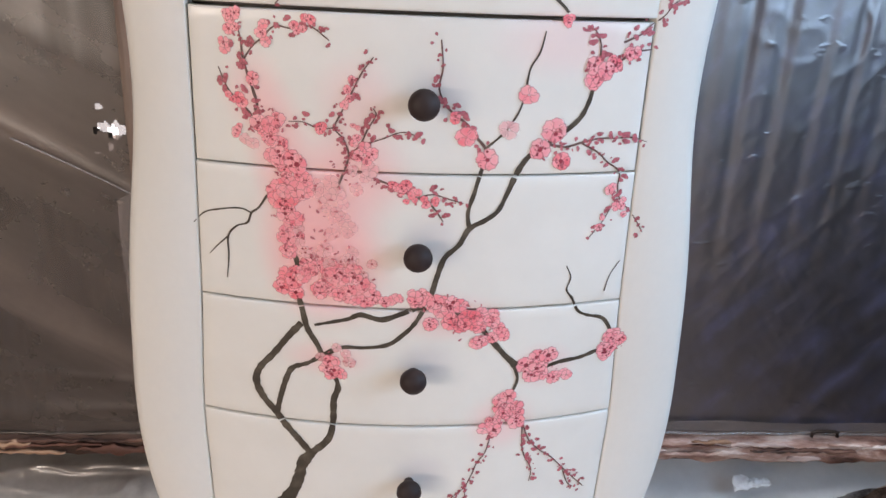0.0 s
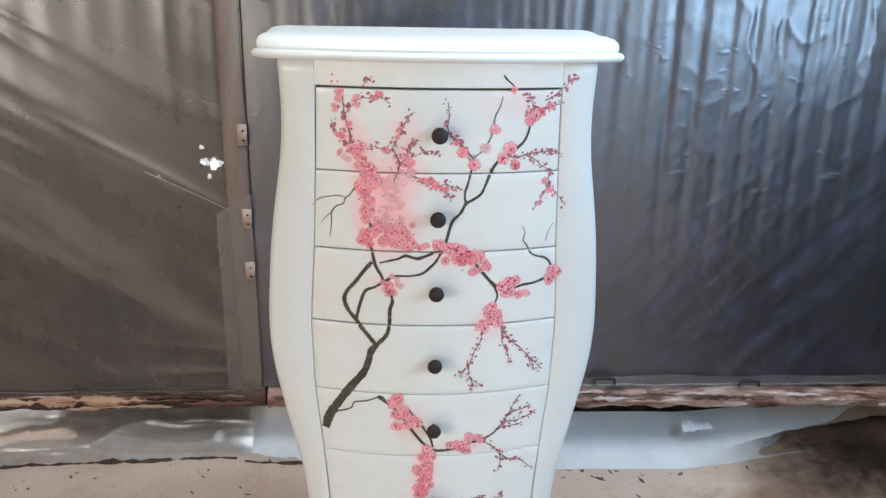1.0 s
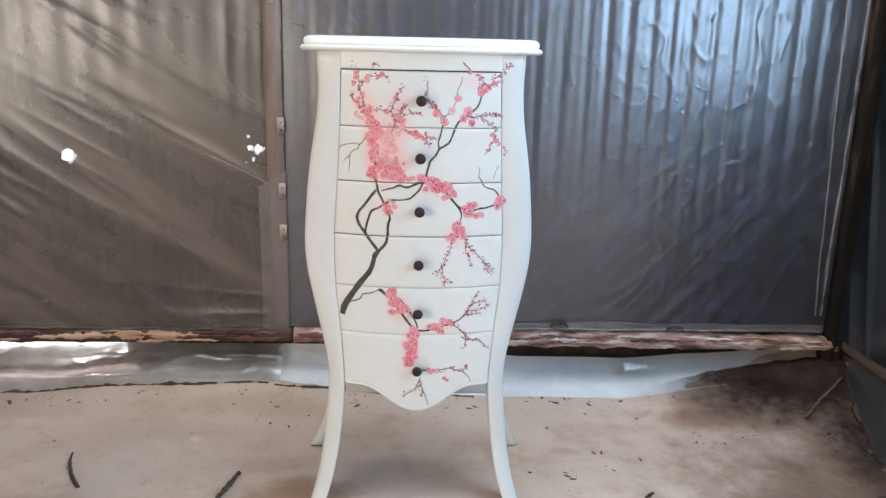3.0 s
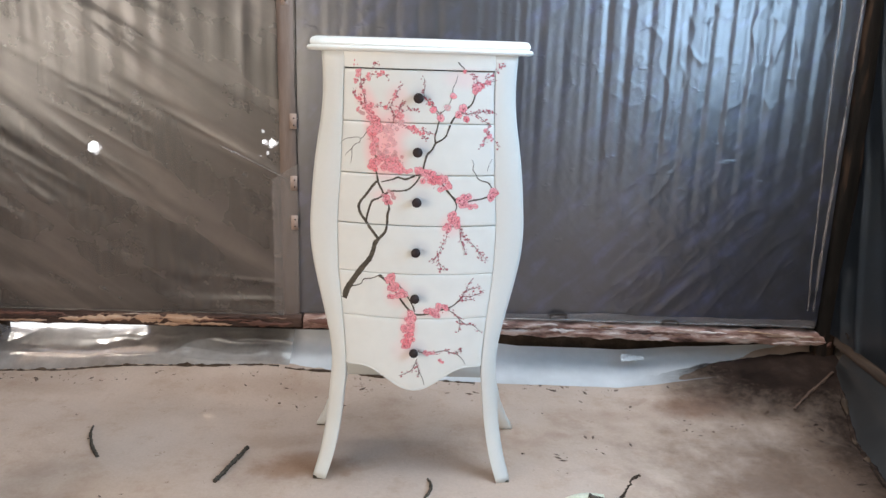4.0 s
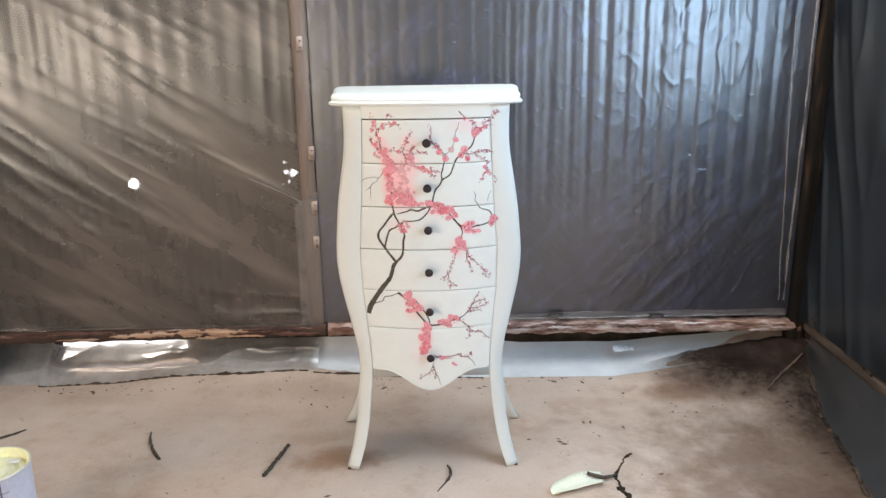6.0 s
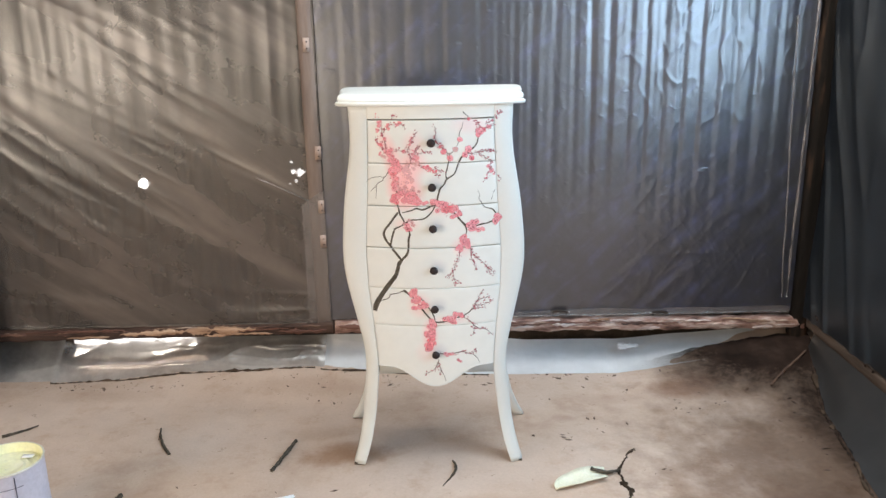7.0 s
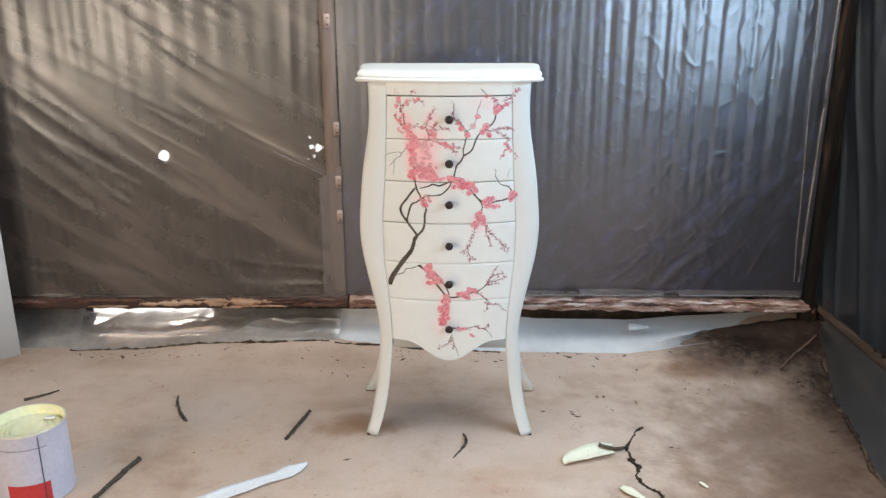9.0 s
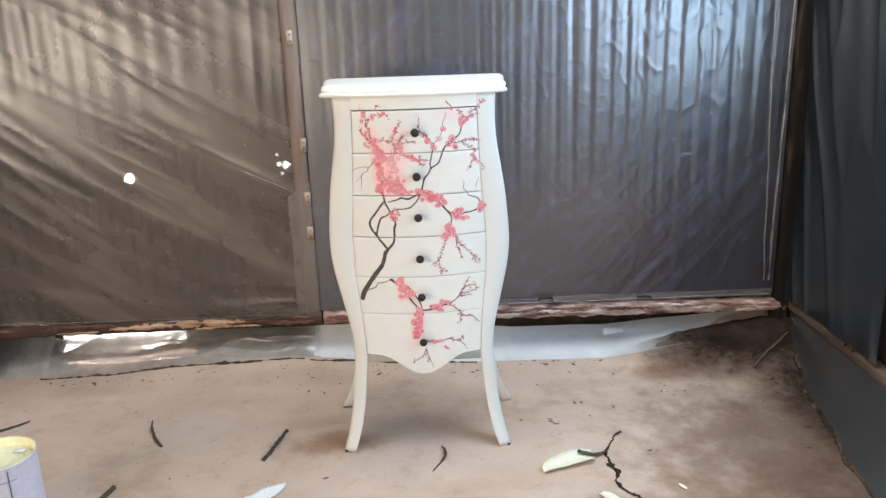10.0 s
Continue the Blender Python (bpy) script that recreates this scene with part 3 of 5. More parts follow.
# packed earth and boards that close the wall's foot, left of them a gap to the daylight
# dark plates added beneath the wall, blocking sun from the skirts
part("sun_shield_plate", box_bm(-2.75, 1.50, 0.588, 0.640, 0.146, 0.166, 0.002), DARKPOST, wall, "dark plate added under the wall to keep sun off the skirts")
part("sun_shield_plate", box_bm(-0.97, 1.50, 0.641, 0.735, 0.148, 0.166, 0.002), DARKPOST, wall, "dark plate added under the wall to keep sun off the skirts")
part("sun_shield_plate", box_bm(-2.75, -1.47, 0.641, 0.735, 0.148, 0.166, 0.002), DARKPOST, wall, "dark plate added under the wall to keep sun off the skirts")
part("footing", box_bm(-0.97, 1.46, WALL_Y + 0.09, WALL_Y + 0.13, -0.05, 0.147), SOIL, wall, "dark packed earth footing")
part("footing", box_bm(-2.75, -1.47, WALL_Y + 0.09, WALL_Y + 0.13, -0.05, 0.147), SOIL, wall, "dark packed earth footing")
part("footing", timber((-1.49, WALL_Y + 0.11, 0.02), (-0.95, WALL_Y + 0.11, 0.03), (0.04, 0.10), 0.25, 9, n=60), SOIL, wall, "dark packed earth footing")


def splinter(x0, x1, y, z, tall, seed, slope=0.0):
    """A long peeling sliver on the face of a rail, ragged above and below."""
    n = max(20, int((x1 - x0) / 0.005))
    rings = []
    for i in range(n + 1):
        u = i / n
        x = x0 + (x1 - x0) * u
        q = Vector((x * 16, seed * 7.3, 0))
        body = min(1.0, 5 * u, 5 * (1 - u)) ** 0.6
        h = tall * body * max(0.08, 0.6 + 0.9 * noise.noise(q) + 0.6 * noise.noise(q * 4.3) + 0.3 * noise.noise(q * 11)) + 0.0008
        c = z + slope * u + 0.006 * noise.noise(Vector((x * 5, seed, 3))) + 0.3 * tall * noise.noise(Vector((x * 45, seed, 9)))
        lift = 0.004 * noise.noise(Vector((x * 7, seed, 5)))
        yy = y + lift
        rings.append([(x, yy + 0.004, c - h / 2), (x, yy, c - h * 0.42), (x, yy - 0.003, c), (x, yy - 0.001, c + h * 0.45), (x, yy + 0.004, c + h / 2)])
    return loft_bm(rings)


def rail(a, b, size, rough, seed, n, label, slivers, wood=RAIL):
    ob = thing("bottom_rail", a, label, "rail", kind="structure")
    part("core", timber(a, b, size, rough, seed, n=n), wood, ob)
    for x0, x1, z, tall, m, slope in slivers:
        part("splinter", splinter(x0, x1, a[1] - size[0] / 2 - 0.006, z, tall, x0 * 3.1 + z * 50, slope), m, ob)


rail((-2.7, 0.565, 0.172), (-0.39, 0.565, 0.192), (0.050, 0.044), 0.20, 1, 260, "split brown timber rail along the wall's foot, peeling",
     ((-1.62, -1.18, 0.196, 0.010, RUST, 0.002), (-1.50, -0.98, 0.184, 0.016, BARK, 0.006), (-1.20, -0.82, 0.182, 0.026, SPLIT, 0.014), (-0.98, -0.68, 0.190, 0.034, SPLIT, 0.006), (-0.88, -0.62, 0.172, 0.014, SPLIT, 0.004), (-1.12, -0.90, 0.200, 0.014, BARK, 0.006), (-0.90, -0.55, 0.190, 0.010, RUST, 0.004),
      (-0.74, -0.44, 0.201, 0.012, BARK, 0.001), (-0.60, -0.42, 0.182, 0.020, RUST, 0.002), (-1.40, -1.24, 0.170, 0.010, SPLIT, 0.002), (-1.95, -1.55, 0.186, 0.018, BARK, 0.004), (-2.40, -1.90, 0.182, 0.018, RUST, 0.004)))
rail((-0.385, 0.565, 0.192), (1.40, 0.56, 0.176), (0.050, 0.046), 0.26, 2, 300, "rotten reddish timber rail along the wall's foot, pale where peeled",
     ((-0.37, -0.10, 0.196, 0.022, RUST, 0.0), (0.05, 0.30, 0.207, 0.010, CHALK, -0.001), (0.24, 0.42, 0.193, 0.015, BARK, -0.002), (0.27, 0.37, 0.183, 0.013, CHALK, -0.001), (0.40, 0.47, 0.206, 0.010, CHALK, 0.0), (0.40, 0.66, 0.198, 0.009, RUST, -0.002),
      (0.44, 0.53, 0.186, 0.015, CHALK, -0.001), (0.52, 0.70, 0.176, 0.014, PEEL, -0.001), (0.58, 0.66, 0.205, 0.012, SPLIT, -0.001), (0.66, 0.79, 0.198, 0.013, CHALK, -0.003), (0.70, 0.92, 0.186, 0.014, BARK, -0.004), (0.78, 0.85, 0.166, 0.015, CHALK, -0.001),
      (0.86, 0.95, 0.202, 0.010, PEEL, -0.002), (0.93, 1.04, 0.196, 0.011, CHALK, -0.003), (0.98, 1.20, 0.180, 0.015, PEEL, -0.004), (1.08, 1.20, 0.198, 0.009, SPLIT, -0.003), (1.16, 1.36, 0.190, 0.013, BARK, -0.005), (1.20, 1.28, 0.163, 0.015, CHALK, -0.002), (1.28, 1.38, 0.174, 0.010, CHALK, -0.002)), PEEL)
solo("bottom_rail", timber((1.425, 0.53, 0.182), (1.425, -0.75, 0.150), (0.045, 0.040), 0.035, 3, "y", n=80), SIDERAIL, "dark brown timber rail along the side wall's foot", "rail", kind="structure")
solo("wall_batten", timber((-0.425, 0.560, 0.215), (-0.438, 0.560, 2.44), (0.052, 0.028), 0.06, 4, "z", n=70), POST, "grey-brown upright timber batten between the sheets", "batten", kind="structure")
solo("wall_batten", timber((-0.378, 0.578, 0.20), (-0.378, 0.578, 2.44), (0.012, 0.025), 0.06, 5, "z", n=70), WOOD, "dark narrow upright timber batten", "batten", kind="structure")
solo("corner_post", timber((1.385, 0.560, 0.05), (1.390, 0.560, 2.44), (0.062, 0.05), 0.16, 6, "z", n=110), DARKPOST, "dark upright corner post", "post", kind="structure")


# ---- plastic sheeting ----
def ridge(x, z, angle, across, along, seed):
    c, s = math.cos(angle), math.sin(angle)
    l, d = x * c + z * s, -x * s + z * c
    n = noise.noise(Vector((d * across, l * along, seed)))
    return (1 - abs(n) * 2.2)


FOLDS = ((-1.54, 1.09, -1.07, 0.73, 0.020, 0.0020), (-1.66, 1.05, -0.9, 0.52, 0.026, 0.0026), (-1.68, 0.90, -1.21, 0.50, 0.024, 0.0020),
         (-1.46, 1.14, -0.41, 0.645, 0.018, 0.0020), (-0.78, 0.86, -0.41, 0.655, 0.0075, 0.0034), (-1.29, 1.15, -0.62, 0.83, 0.022, 0.0018),
         (-1.10, 1.38, -0.72, 1.02, 0.018, 0.0016), (-1.02, 1.18, -0.42, 0.85, 0.018, 0.0016), (-0.96, 1.36, -0.45, 1.00, 0.020, 0.0015),
         (-0.72, 1.40, -0.42, 1.22, 0.016, 0.0013), (-1.66, 0.70, -1.44, 0.54, 0.014, 0.0015), (-1.70, 0.80, -1.36, 0.57, 0.024, 0.0020),
         (-1.36, 1.44, -0.85, 1.02, 0.022, 0.0017), (-1.12, 0.66, -0.46, 0.33, 0.026, 0.0013), (-0.88, 0.62, -0.44, 0.40, 0.022, 0.0012),
         (-1.30, 0.62, -0.75, 0.32, 0.026, 0.0012), (-1.50, 1.28, -1.05, 0.98, 0.018, 0.0014), (-1.80, 1.30, -1.30, 0.95, 0.022, 0.0017))


def warm_foil(u, v):
    x, z = -2.7 + 2.30 * u, 0.205 + 2.2 * v
    pull = 0.0
    for ax, az, bx, bz, wide, high in FOLDS:
        dx, dz = bx - ax, bz - az
        ln = math.hypot(dx, dz)
        l = ((x - ax) * dx + (z - az) * dz) / ln
        d = (-(x - ax) * dz + (z - az) * dx) / ln + 0.012 * noise.noise(Vector((l * 3, az, 1)))
        fade = (1.0 if wide < 0.012 else 0.75 + 0.9 * noise.noise(Vector((l * 4, az * 9, bx)))) * max(0.0, min(1.0, (l + 0.12) / 0.2)) * max(0.0, min(1.0, (ln + 0.12 - l) / 0.2))
        if abs(d) < 4 * wide:
            e = d / (1.3 * wide)
            pull += 0.5 * high * fade * (math.exp(-e * e) if e > 0 else math.exp(-e * e * 4))
    up = max(0.0, min(1.0, (z - 0.72) / 0.35))
    sway = x + 0.012 * noise.noise(Vector((z * 2.5, 6, 0)))
    pull += up * 0.55 * (0.0030 * math.exp(-((sway + 0.505) / 0.014) ** 2) + 0.0022 * math.exp(-((sway + 0.560) / 0.010) ** 2) + 0.0015 * math.exp(-((sway + 0.462) / 0.008) ** 2))
    low = max(0.0, 1 - (z - 0.2) / 0.22)
    pull += low * 0.006 * max(0.0, ridge(x, z, -0.06, 16, 1.0, 5.5)) ** 2
    patchy = max(0.0, min(1.0, 0.5 + 1.6 * noise.noise(Vector((x * 2.3, 4, z * 2.3)))))
    pull += patchy * (0.0017 * max(0.0, ridge(x, z, -0.52, 13, 0.8, 3.3)) ** 3 + 0.0013 * max(0.0, ridge(x, z, -0.70, 9, 0.7, 8.1)) ** 3)
    rib = (0.0009 * math.sin(2 * math.pi * (x + 0.012 * noise.noise(Vector((x * 5, 2, z * 0.8)))) / 0.083) + 0.0010 * noise.noise(Vector((x * 22, 5, z * 0.6)))) * max(0, min(1, (z - 0.85) / 0.3))
    edge = min(1.0, (1 - u) / 0.03)
    return (x, 0.553 - pull * edge - rib - 0.003 * noise.noise(Vector((x * 2, 0, z * 2))), z)


def cool_foil(u, v):
    x, z = -0.398 + 1.748 * u, 0.218 + 2.2 * v
    w = x + 0.022 * noise.noise(Vector((x * 6, 1, z * 0.5)))
    wave = math.sin(2 * math.pi * w / 0.064)
    rib = (0.0008 * wave + 0.0004 * math.sin(2 * math.pi * w / 0.032 + 1.0) + 0.0013 * noise.noise(Vector((w * 34, 3, z * 0.5)))) * max(0.10, min(1, (z - 0.5) / 0.45)) * lerp(x, (-0.1, 0.55), (0.24, 1.0))
    high = max(0.0, min(1.0, (z - 0.75) / 0.3))
    right = max(0.25, min(1, (x - 0.25) / 0.5))
    crumple = (0.0002 + 0.0012 * high) * max(0, 1 - 2.2 * abs(noise.noise(Vector((x * 15, 4.4, z * 11))))) ** 4 * right
    crumple += 0.0003 * max(0, 1 - 2.5 * abs(noise.noise(Vector((x * 34, 1.4, z * 24))))) ** 4 * right
    crumple += (1 - high) * right * (0.0006 * max(0.0, ridge(x, z, 0.85, 30, 7.0, 4.7)) ** 3 + 0.0005 * max(0.0, ridge(x, z, -0.9, 34, 9.0, 1.7)) ** 3)
    slant = 0.0010 * max(0.0, ridge(x + 0.04 * noise.noise(Vector((x * 5, 2, z * 5))), z, 0.75, 13, 3.0, 2.7)) ** 3 * max(0, min(1, (0.85 - z) / 0.4)) * max(0, min(1, (x - 0.3) / 0.4))
    slant += 0.0016 * math.exp(-((z - 0.452 - 0.01 * (x - 0.9)) / 0.0022) ** 2) * max(0.0, 1 - abs((x - 0.90) / 0.2) ** 4)
    return (x, 0.557 - rib - crumple - slant - 0.001 * noise.noise(Vector((x * 2.5, 7, z * 2))), z)


def side_foil(u, v):
    y, z = 0.54 - 0.62 * u, 0.20 + 2.2 * v
    return (1.405 - 0.010 * max(0.0, ridge(y, z, 1.35, 9, 1.2, 6.1)) ** 2 - 0.01 * noise.noise(Vector((2, y * 2, z * 2))), y, z)


def sheet(films, hems, at, label, group):
    ob = thing("plastic_sheet", at, label, "plastic sheet", group)
    for bmx, m in films:
        part("film", bmx, m, ob)
    for pts, r, m in hems:
        part("hem", tube_bm(pts, [r * (1 + 0.5 * noise.noise(Vector((p[0] * 11, p[2] * 9, 5)))) for p in pts], 7, 0.4), m, ob, "pale rolled strip of film")
    return ob


def upright(x0, x1, z1):
    return [(lerp(s, (0, 1), (x0, x1)) + 0.004 * noise.noise(Vector((s * 9, x0, 0))), 0.534, 0.28 + (z1 - 0.28) * s) for s in np.linspace(0, 1, 40)]


def level(x0, x1, y, z):
    return [(x, y + 0.004 * noise.noise(Vector((x * 14, 0, 0))), z + 0.005 * noise.noise(Vector((x * 9, 2, 0)))) for x in np.arange(x0, x1, 0.012)]


def overlap(u, v):
    """The doubled edge of the sheet, wrapped over the batten."""
    x0 = -0.479
    x, z = x0 + (-0.396 - x0) * u + 0.004 * noise.noise(Vector((v * 3, 0, 2))), 0.212 + (0.46 + 0.05 * u) * v
    return (x, 0.5445 - 0.0015 * noise.noise(Vector((x * 9, 3, z * 5))), z)


def lip(u, v):
    """The slack lower edge of the sheet, folded back pale over the rail."""
    x = 0.24 + 1.10 * u
    z = 0.217 + (0.026 + 0.010 * noise.noise(Vector((x * 4, 1, 0)))) * v
    return (x, 0.543 + 0.004 * v + 0.003 * noise.noise(Vector((x * 9, v, 3))), z)


LINING, FOOT = "sheets lining the walls", "skirts below the rails"
# slanting tube to the tab: pale strip added for the bright line of a tight fold
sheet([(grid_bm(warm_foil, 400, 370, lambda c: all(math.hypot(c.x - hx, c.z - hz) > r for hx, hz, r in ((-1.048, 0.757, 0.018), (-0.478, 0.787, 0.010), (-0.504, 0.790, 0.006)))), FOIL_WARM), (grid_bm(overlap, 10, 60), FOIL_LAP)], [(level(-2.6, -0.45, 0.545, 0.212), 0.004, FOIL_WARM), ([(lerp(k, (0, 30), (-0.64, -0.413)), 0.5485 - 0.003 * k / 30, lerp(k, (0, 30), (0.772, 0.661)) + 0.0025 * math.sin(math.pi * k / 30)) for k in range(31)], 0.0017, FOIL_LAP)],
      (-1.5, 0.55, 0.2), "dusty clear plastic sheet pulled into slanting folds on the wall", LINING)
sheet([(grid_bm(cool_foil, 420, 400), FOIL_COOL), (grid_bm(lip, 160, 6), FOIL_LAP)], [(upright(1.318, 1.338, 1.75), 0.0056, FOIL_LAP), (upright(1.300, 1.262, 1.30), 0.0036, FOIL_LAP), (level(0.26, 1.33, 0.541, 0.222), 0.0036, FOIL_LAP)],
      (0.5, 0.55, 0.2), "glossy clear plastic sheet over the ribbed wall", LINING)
sheet([(grid_bm(side_foil, 90, 140), FOIL_SIDE)], [], (1.4, 0.2, 0.2), "plastic sheet hung on the side wall, tinted dark for its shade", LINING)


def skirt(x0, x1, top, foot, reach, seed, nu=120, crease=0.008, steep=1.1, deep=0.11, hang=0.0):
    """A slack strip of film from below the rail out to the floor, with long level creases."""
    def f(u, v):
        x = x0 + (x1 - x0) * u
        zt, zf, out = top(x), foot(x), reach(x)
        q = Vector((x * 1.9, v * 2.2 + 0.5 * x, seed))
        fold = crease * max(0.0, 1 - 2.0 * abs(noise.noise(q))) ** 2 + 0.3 * crease * noise.noise(Vector((x * 7, v * 2, seed)))
        if crease > 0.01:
            fold += lerp(x, (-1.1, -0.85), (0.35, 1.0)) * 0.005 * max(0.0, 1 - 2.4 * abs(noise.noise(Vector((x * 5 + v * 3, v * 3 - x * 2, seed + 3))))) ** 2 + 0.002 * max(0.0, 1 - 2.4 * abs(noise.noise(Vector((x * 12, v * 3, seed + 7))))) ** 2
        slack = 0.012 * noise.noise(Vector((x * 2.6, 0.4, seed)))
        return (x, 0.548 - out + (out + deep) * (v + hang * (math.sin(math.pi / 2 * v) - v)) - fold * math.sin(math.pi * v) - slack * (1 - v), zf + (zt - zf) * v ** steep + 0.003 * noise.noise(q * 2) * v + 0.3 * fold)
    return grid_bm(f, nu, 40)


def low(x):
    return ground_height(x, 0.508) - 0.003 + 0.007 * noise.noise(Vector((x * 9, 8, 0))) + 0.004 * noise.noise(Vector((x * 30, 8, 0)))


# second film: pale reflector added on the ground outside to brighten the gap
sheet([(skirt(-1.475, -0.43, lambda x: lerp(x, (-1.5, -1.42, -1.30, -1.12, -1.02, -0.9, -0.44), (0.120, 0.098, 0.108, 0.100, 0.112, 0.134, 0.14)) + 0.012 * noise.noise(Vector((x * 12, 3, 0))), low, lambda x: 0.044, 1.5, 300, 0.015), FOIL_GREY), (grid_bm(lambda u, v: (-1.62 + 0.72 * u, 0.74 + 0.7 * v, 0.012 + 0.01 * noise.noise(Vector((u * 6, v * 5, 2)))), 30, 20), FOIL_SKIRT)],
      [], (-0.95, 0.52, 0), "milky crumpled plastic skirt along the floor", FOOT)
sheet([(skirt(-2.6, -1.46, lambda x: 0.14, low, lambda x: 0.036, 4.5), FOIL_GREY)], [], (-2.0, 0.52, 0), "grey crumpled plastic skirt along the floor", FOOT)
sheet([(skirt(-0.45, 1.36, lambda x: lerp(x, (-0.45, 0.15, 0.35, 0.7, 1.36), (0.130, 0.105, 0.082, 0.078, 0.12)) + 0.004 * noise.noise(Vector((x * 6, 4, 0))), lambda x: ground_height(x, 0.492) + 0.001, lambda x: lerp(x, (-0.45, 0.0), (0.026, 0.056)), 9.5, 180, 0.003, 1.6, 0.11, 0.35), FOIL_SKIRT)],
      [], (0.45, 0.52, 0), "pale bluish plastic skirt running into the earth", FOOT)


# dark tube along the skirt's foot: lip of earth and its shadow line together
for x0, x1, y0, r, seed in ((-1.47, -0.46, 0.500, 0.0065, 2.0), (-0.44, 0.20, 0.492, 0.0050, 5.0)):
    pts = [(x, y0 + 0.010 * noise.noise(Vector((x * 6, seed, 0))), ground_height(x, y0) + 0.001 + 0.005 * noise.noise(Vector((x * 17, seed, 3)))) for x in np.arange(x0, x1, 0.006)]
    sizes = [r * max(0.15, 0.55 + 1.3 * noise.noise(Vector((p[0] * 11, seed, 7))) + 0.7 * noise.noise(Vector((p[0] * 45, seed, 1)))) for p in pts]
    solo("skirt_foot_ridge", tube_bm(pts, sizes, 7, 0.6), SOIL, "dark ragged ridge for earth and shadow line along the plastic skirt", "earth ridge", kind="stuff")


def side_skirt(u, v):
    y = 0.47 - 1.4 * u
    q = Vector((y * 3, v * 1.5, 3.3))
    foot = lerp(y, (-0.9, -0.478, -0.28, -0.16, 0.125, 0.415, 0.5), (1.13, 1.194, 1.23, 1.255, 1.304, 1.378, 1.39))
    zf = ground_height(foot, y) + 0.006
    return (foot + (1.41 - foot) * v ** 0.85 - 0.006 * noise.noise(q), y, zf + (0.160 - zf) * v)


pts = [side_skirt(u, 0.0) for u in np.linspace(0.02, 0.98, 200)]
pts = [(x - 0.006 + 0.012 * noise.noise(Vector((y * 8, 3, 0))), y, ground_height(x, y) + 0.001) for x, y, z in pts]
sizes = [0.009 * max(0.1, 0.5 + 1.4 * noise.noise(Vector((p[1] * 12, 4, 7))) + 0.8 * noise.noise(Vector((p[1] * 50, 4, 1)))) for p in pts]
solo("skirt_foot_ridge", tube_bm(pts, sizes, 7, 0.6), SOIL, "dark crumbling ridge of earth along the leaning skirt", "earth ridge", kind="stuff")
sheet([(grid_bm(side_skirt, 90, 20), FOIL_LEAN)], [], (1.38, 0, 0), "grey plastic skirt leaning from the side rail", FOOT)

for x, y, z, turn in ((0.469, 0.536, 0.239, 0.0), (0.847, 0.536, 0.228, 0.0), (1.398, 0.46, 0.230, 1.5), (1.398, 0.072, 0.199, 1.5)):
    dx, dy = 0.026 * math.cos(turn), 0.026 * math.sin(turn)
    pts = [(x - dx, y - dy, z - 0.010), (x - dx, y - dy, z), (x - dx * 0.7, y - dy * 0.7, z + 0.003), (x + dx * 0.7, y + dy * 0.7, z + 0.003), (x + dx, y + dy, z), (x + dx, y + dy, z - 0.010)]
    solo("staple", tube_bm(pts, 0.0036, 6), NAIL, "dark rusty staple holding sheeting to the rail", "staple", "staples along the rails")

for x, z in ((-0.428, 1.232), (-0.409, 0.857), (-0.409, 0.660), (-0.409, 0.530)):
    tab = thing("fixing_tab", (x, 0.542, z), "small buff card tab nailed over the sheeting", "tab", "tabs down the batten")
    part("card", box_bm(x - 0.011, x + 0.011, 0.5415, 0.5455, z - 0.024, z + 0.024, 0.001), CARD, tab)
    for dz in (-0.012, 0.010):
        b = bmesh.new()
        bmesh.ops.create_uvsphere(b, u_segments=10, v_segments=6, radius=0.0028, matrix=Matrix.Translation((x + 0.002, 0.541, z + dz)))
        part("nail", b, NAIL, tab)


# ---- the painted chest of drawers ----
CZ = (0.0, 0.30, 0.36, 0.50, 0.62, 0.70, 0.80, 0.92, 1.05, 1.12)
CY = (-0.130, -0.130, -0.130, -0.132, -0.138, -0.146, -0.160, -0.178, -0.195, -0.200)
OZ = (0.0, 0.055, 0.14, 0.22, 0.31, 0.375, 0.45, 0.525, 0.60, 0.67, 0.74, 0.81, 0.88, 0.945, 1.01, 1.09)
OX = (0.258, 0.241, 0.2255, 0.218, 0.2085, 0.2125, 0.2285, 0.245, 0.259, 0.2615, 0.255, 0.2475, 0.236, 0.2235, 0.218, 0.221)
IZ = (0.0, 0.06, 0.14, 0.22, 0.30, 0.375, 0.466, 0.558, 0.682, 0.806, 0.929, 1.046, 1.09)
IX = (0.222, 0.202, 0.187, 0.1785, 0.1705, 0.174, 0.181, 0.1905, 0.192, 0.181, 0.1735, 0.1685, 0.168)


def curve(z, zs, ys):
    """A rounded curve through a profile."""
    return sum(lerp(z + d, zs, ys) for d in (-0.03, -0.015, 0, 0.015, 0.03)) / 5


def front(x, z):
    return curve(z, CZ, CY) + 0.026 * (x / 0.17) ** 2


def outer(z):
    return curve(z, OZ, OX) if z > 0.03 else lerp(z, OZ, OX)


def inner(z):
    return curve(z, IZ, IX) if z > 0.03 else lerp(z, IZ, IX)


BACK = 0.098
CX = 0.003
LINES = (1.046, 0.928, 0.807, 0.683, 0.561, 0.447)
chest = thing("chest_of_drawers", (CX, 0, 0), "tall curved white bombe chest with painted pink cherry blossom", "chest of drawers")


def apron(x):
    return 0.257 + 0.059 * math.sin(math.pi / 2 * min(1.0, abs(x) / 0.135)) ** 2


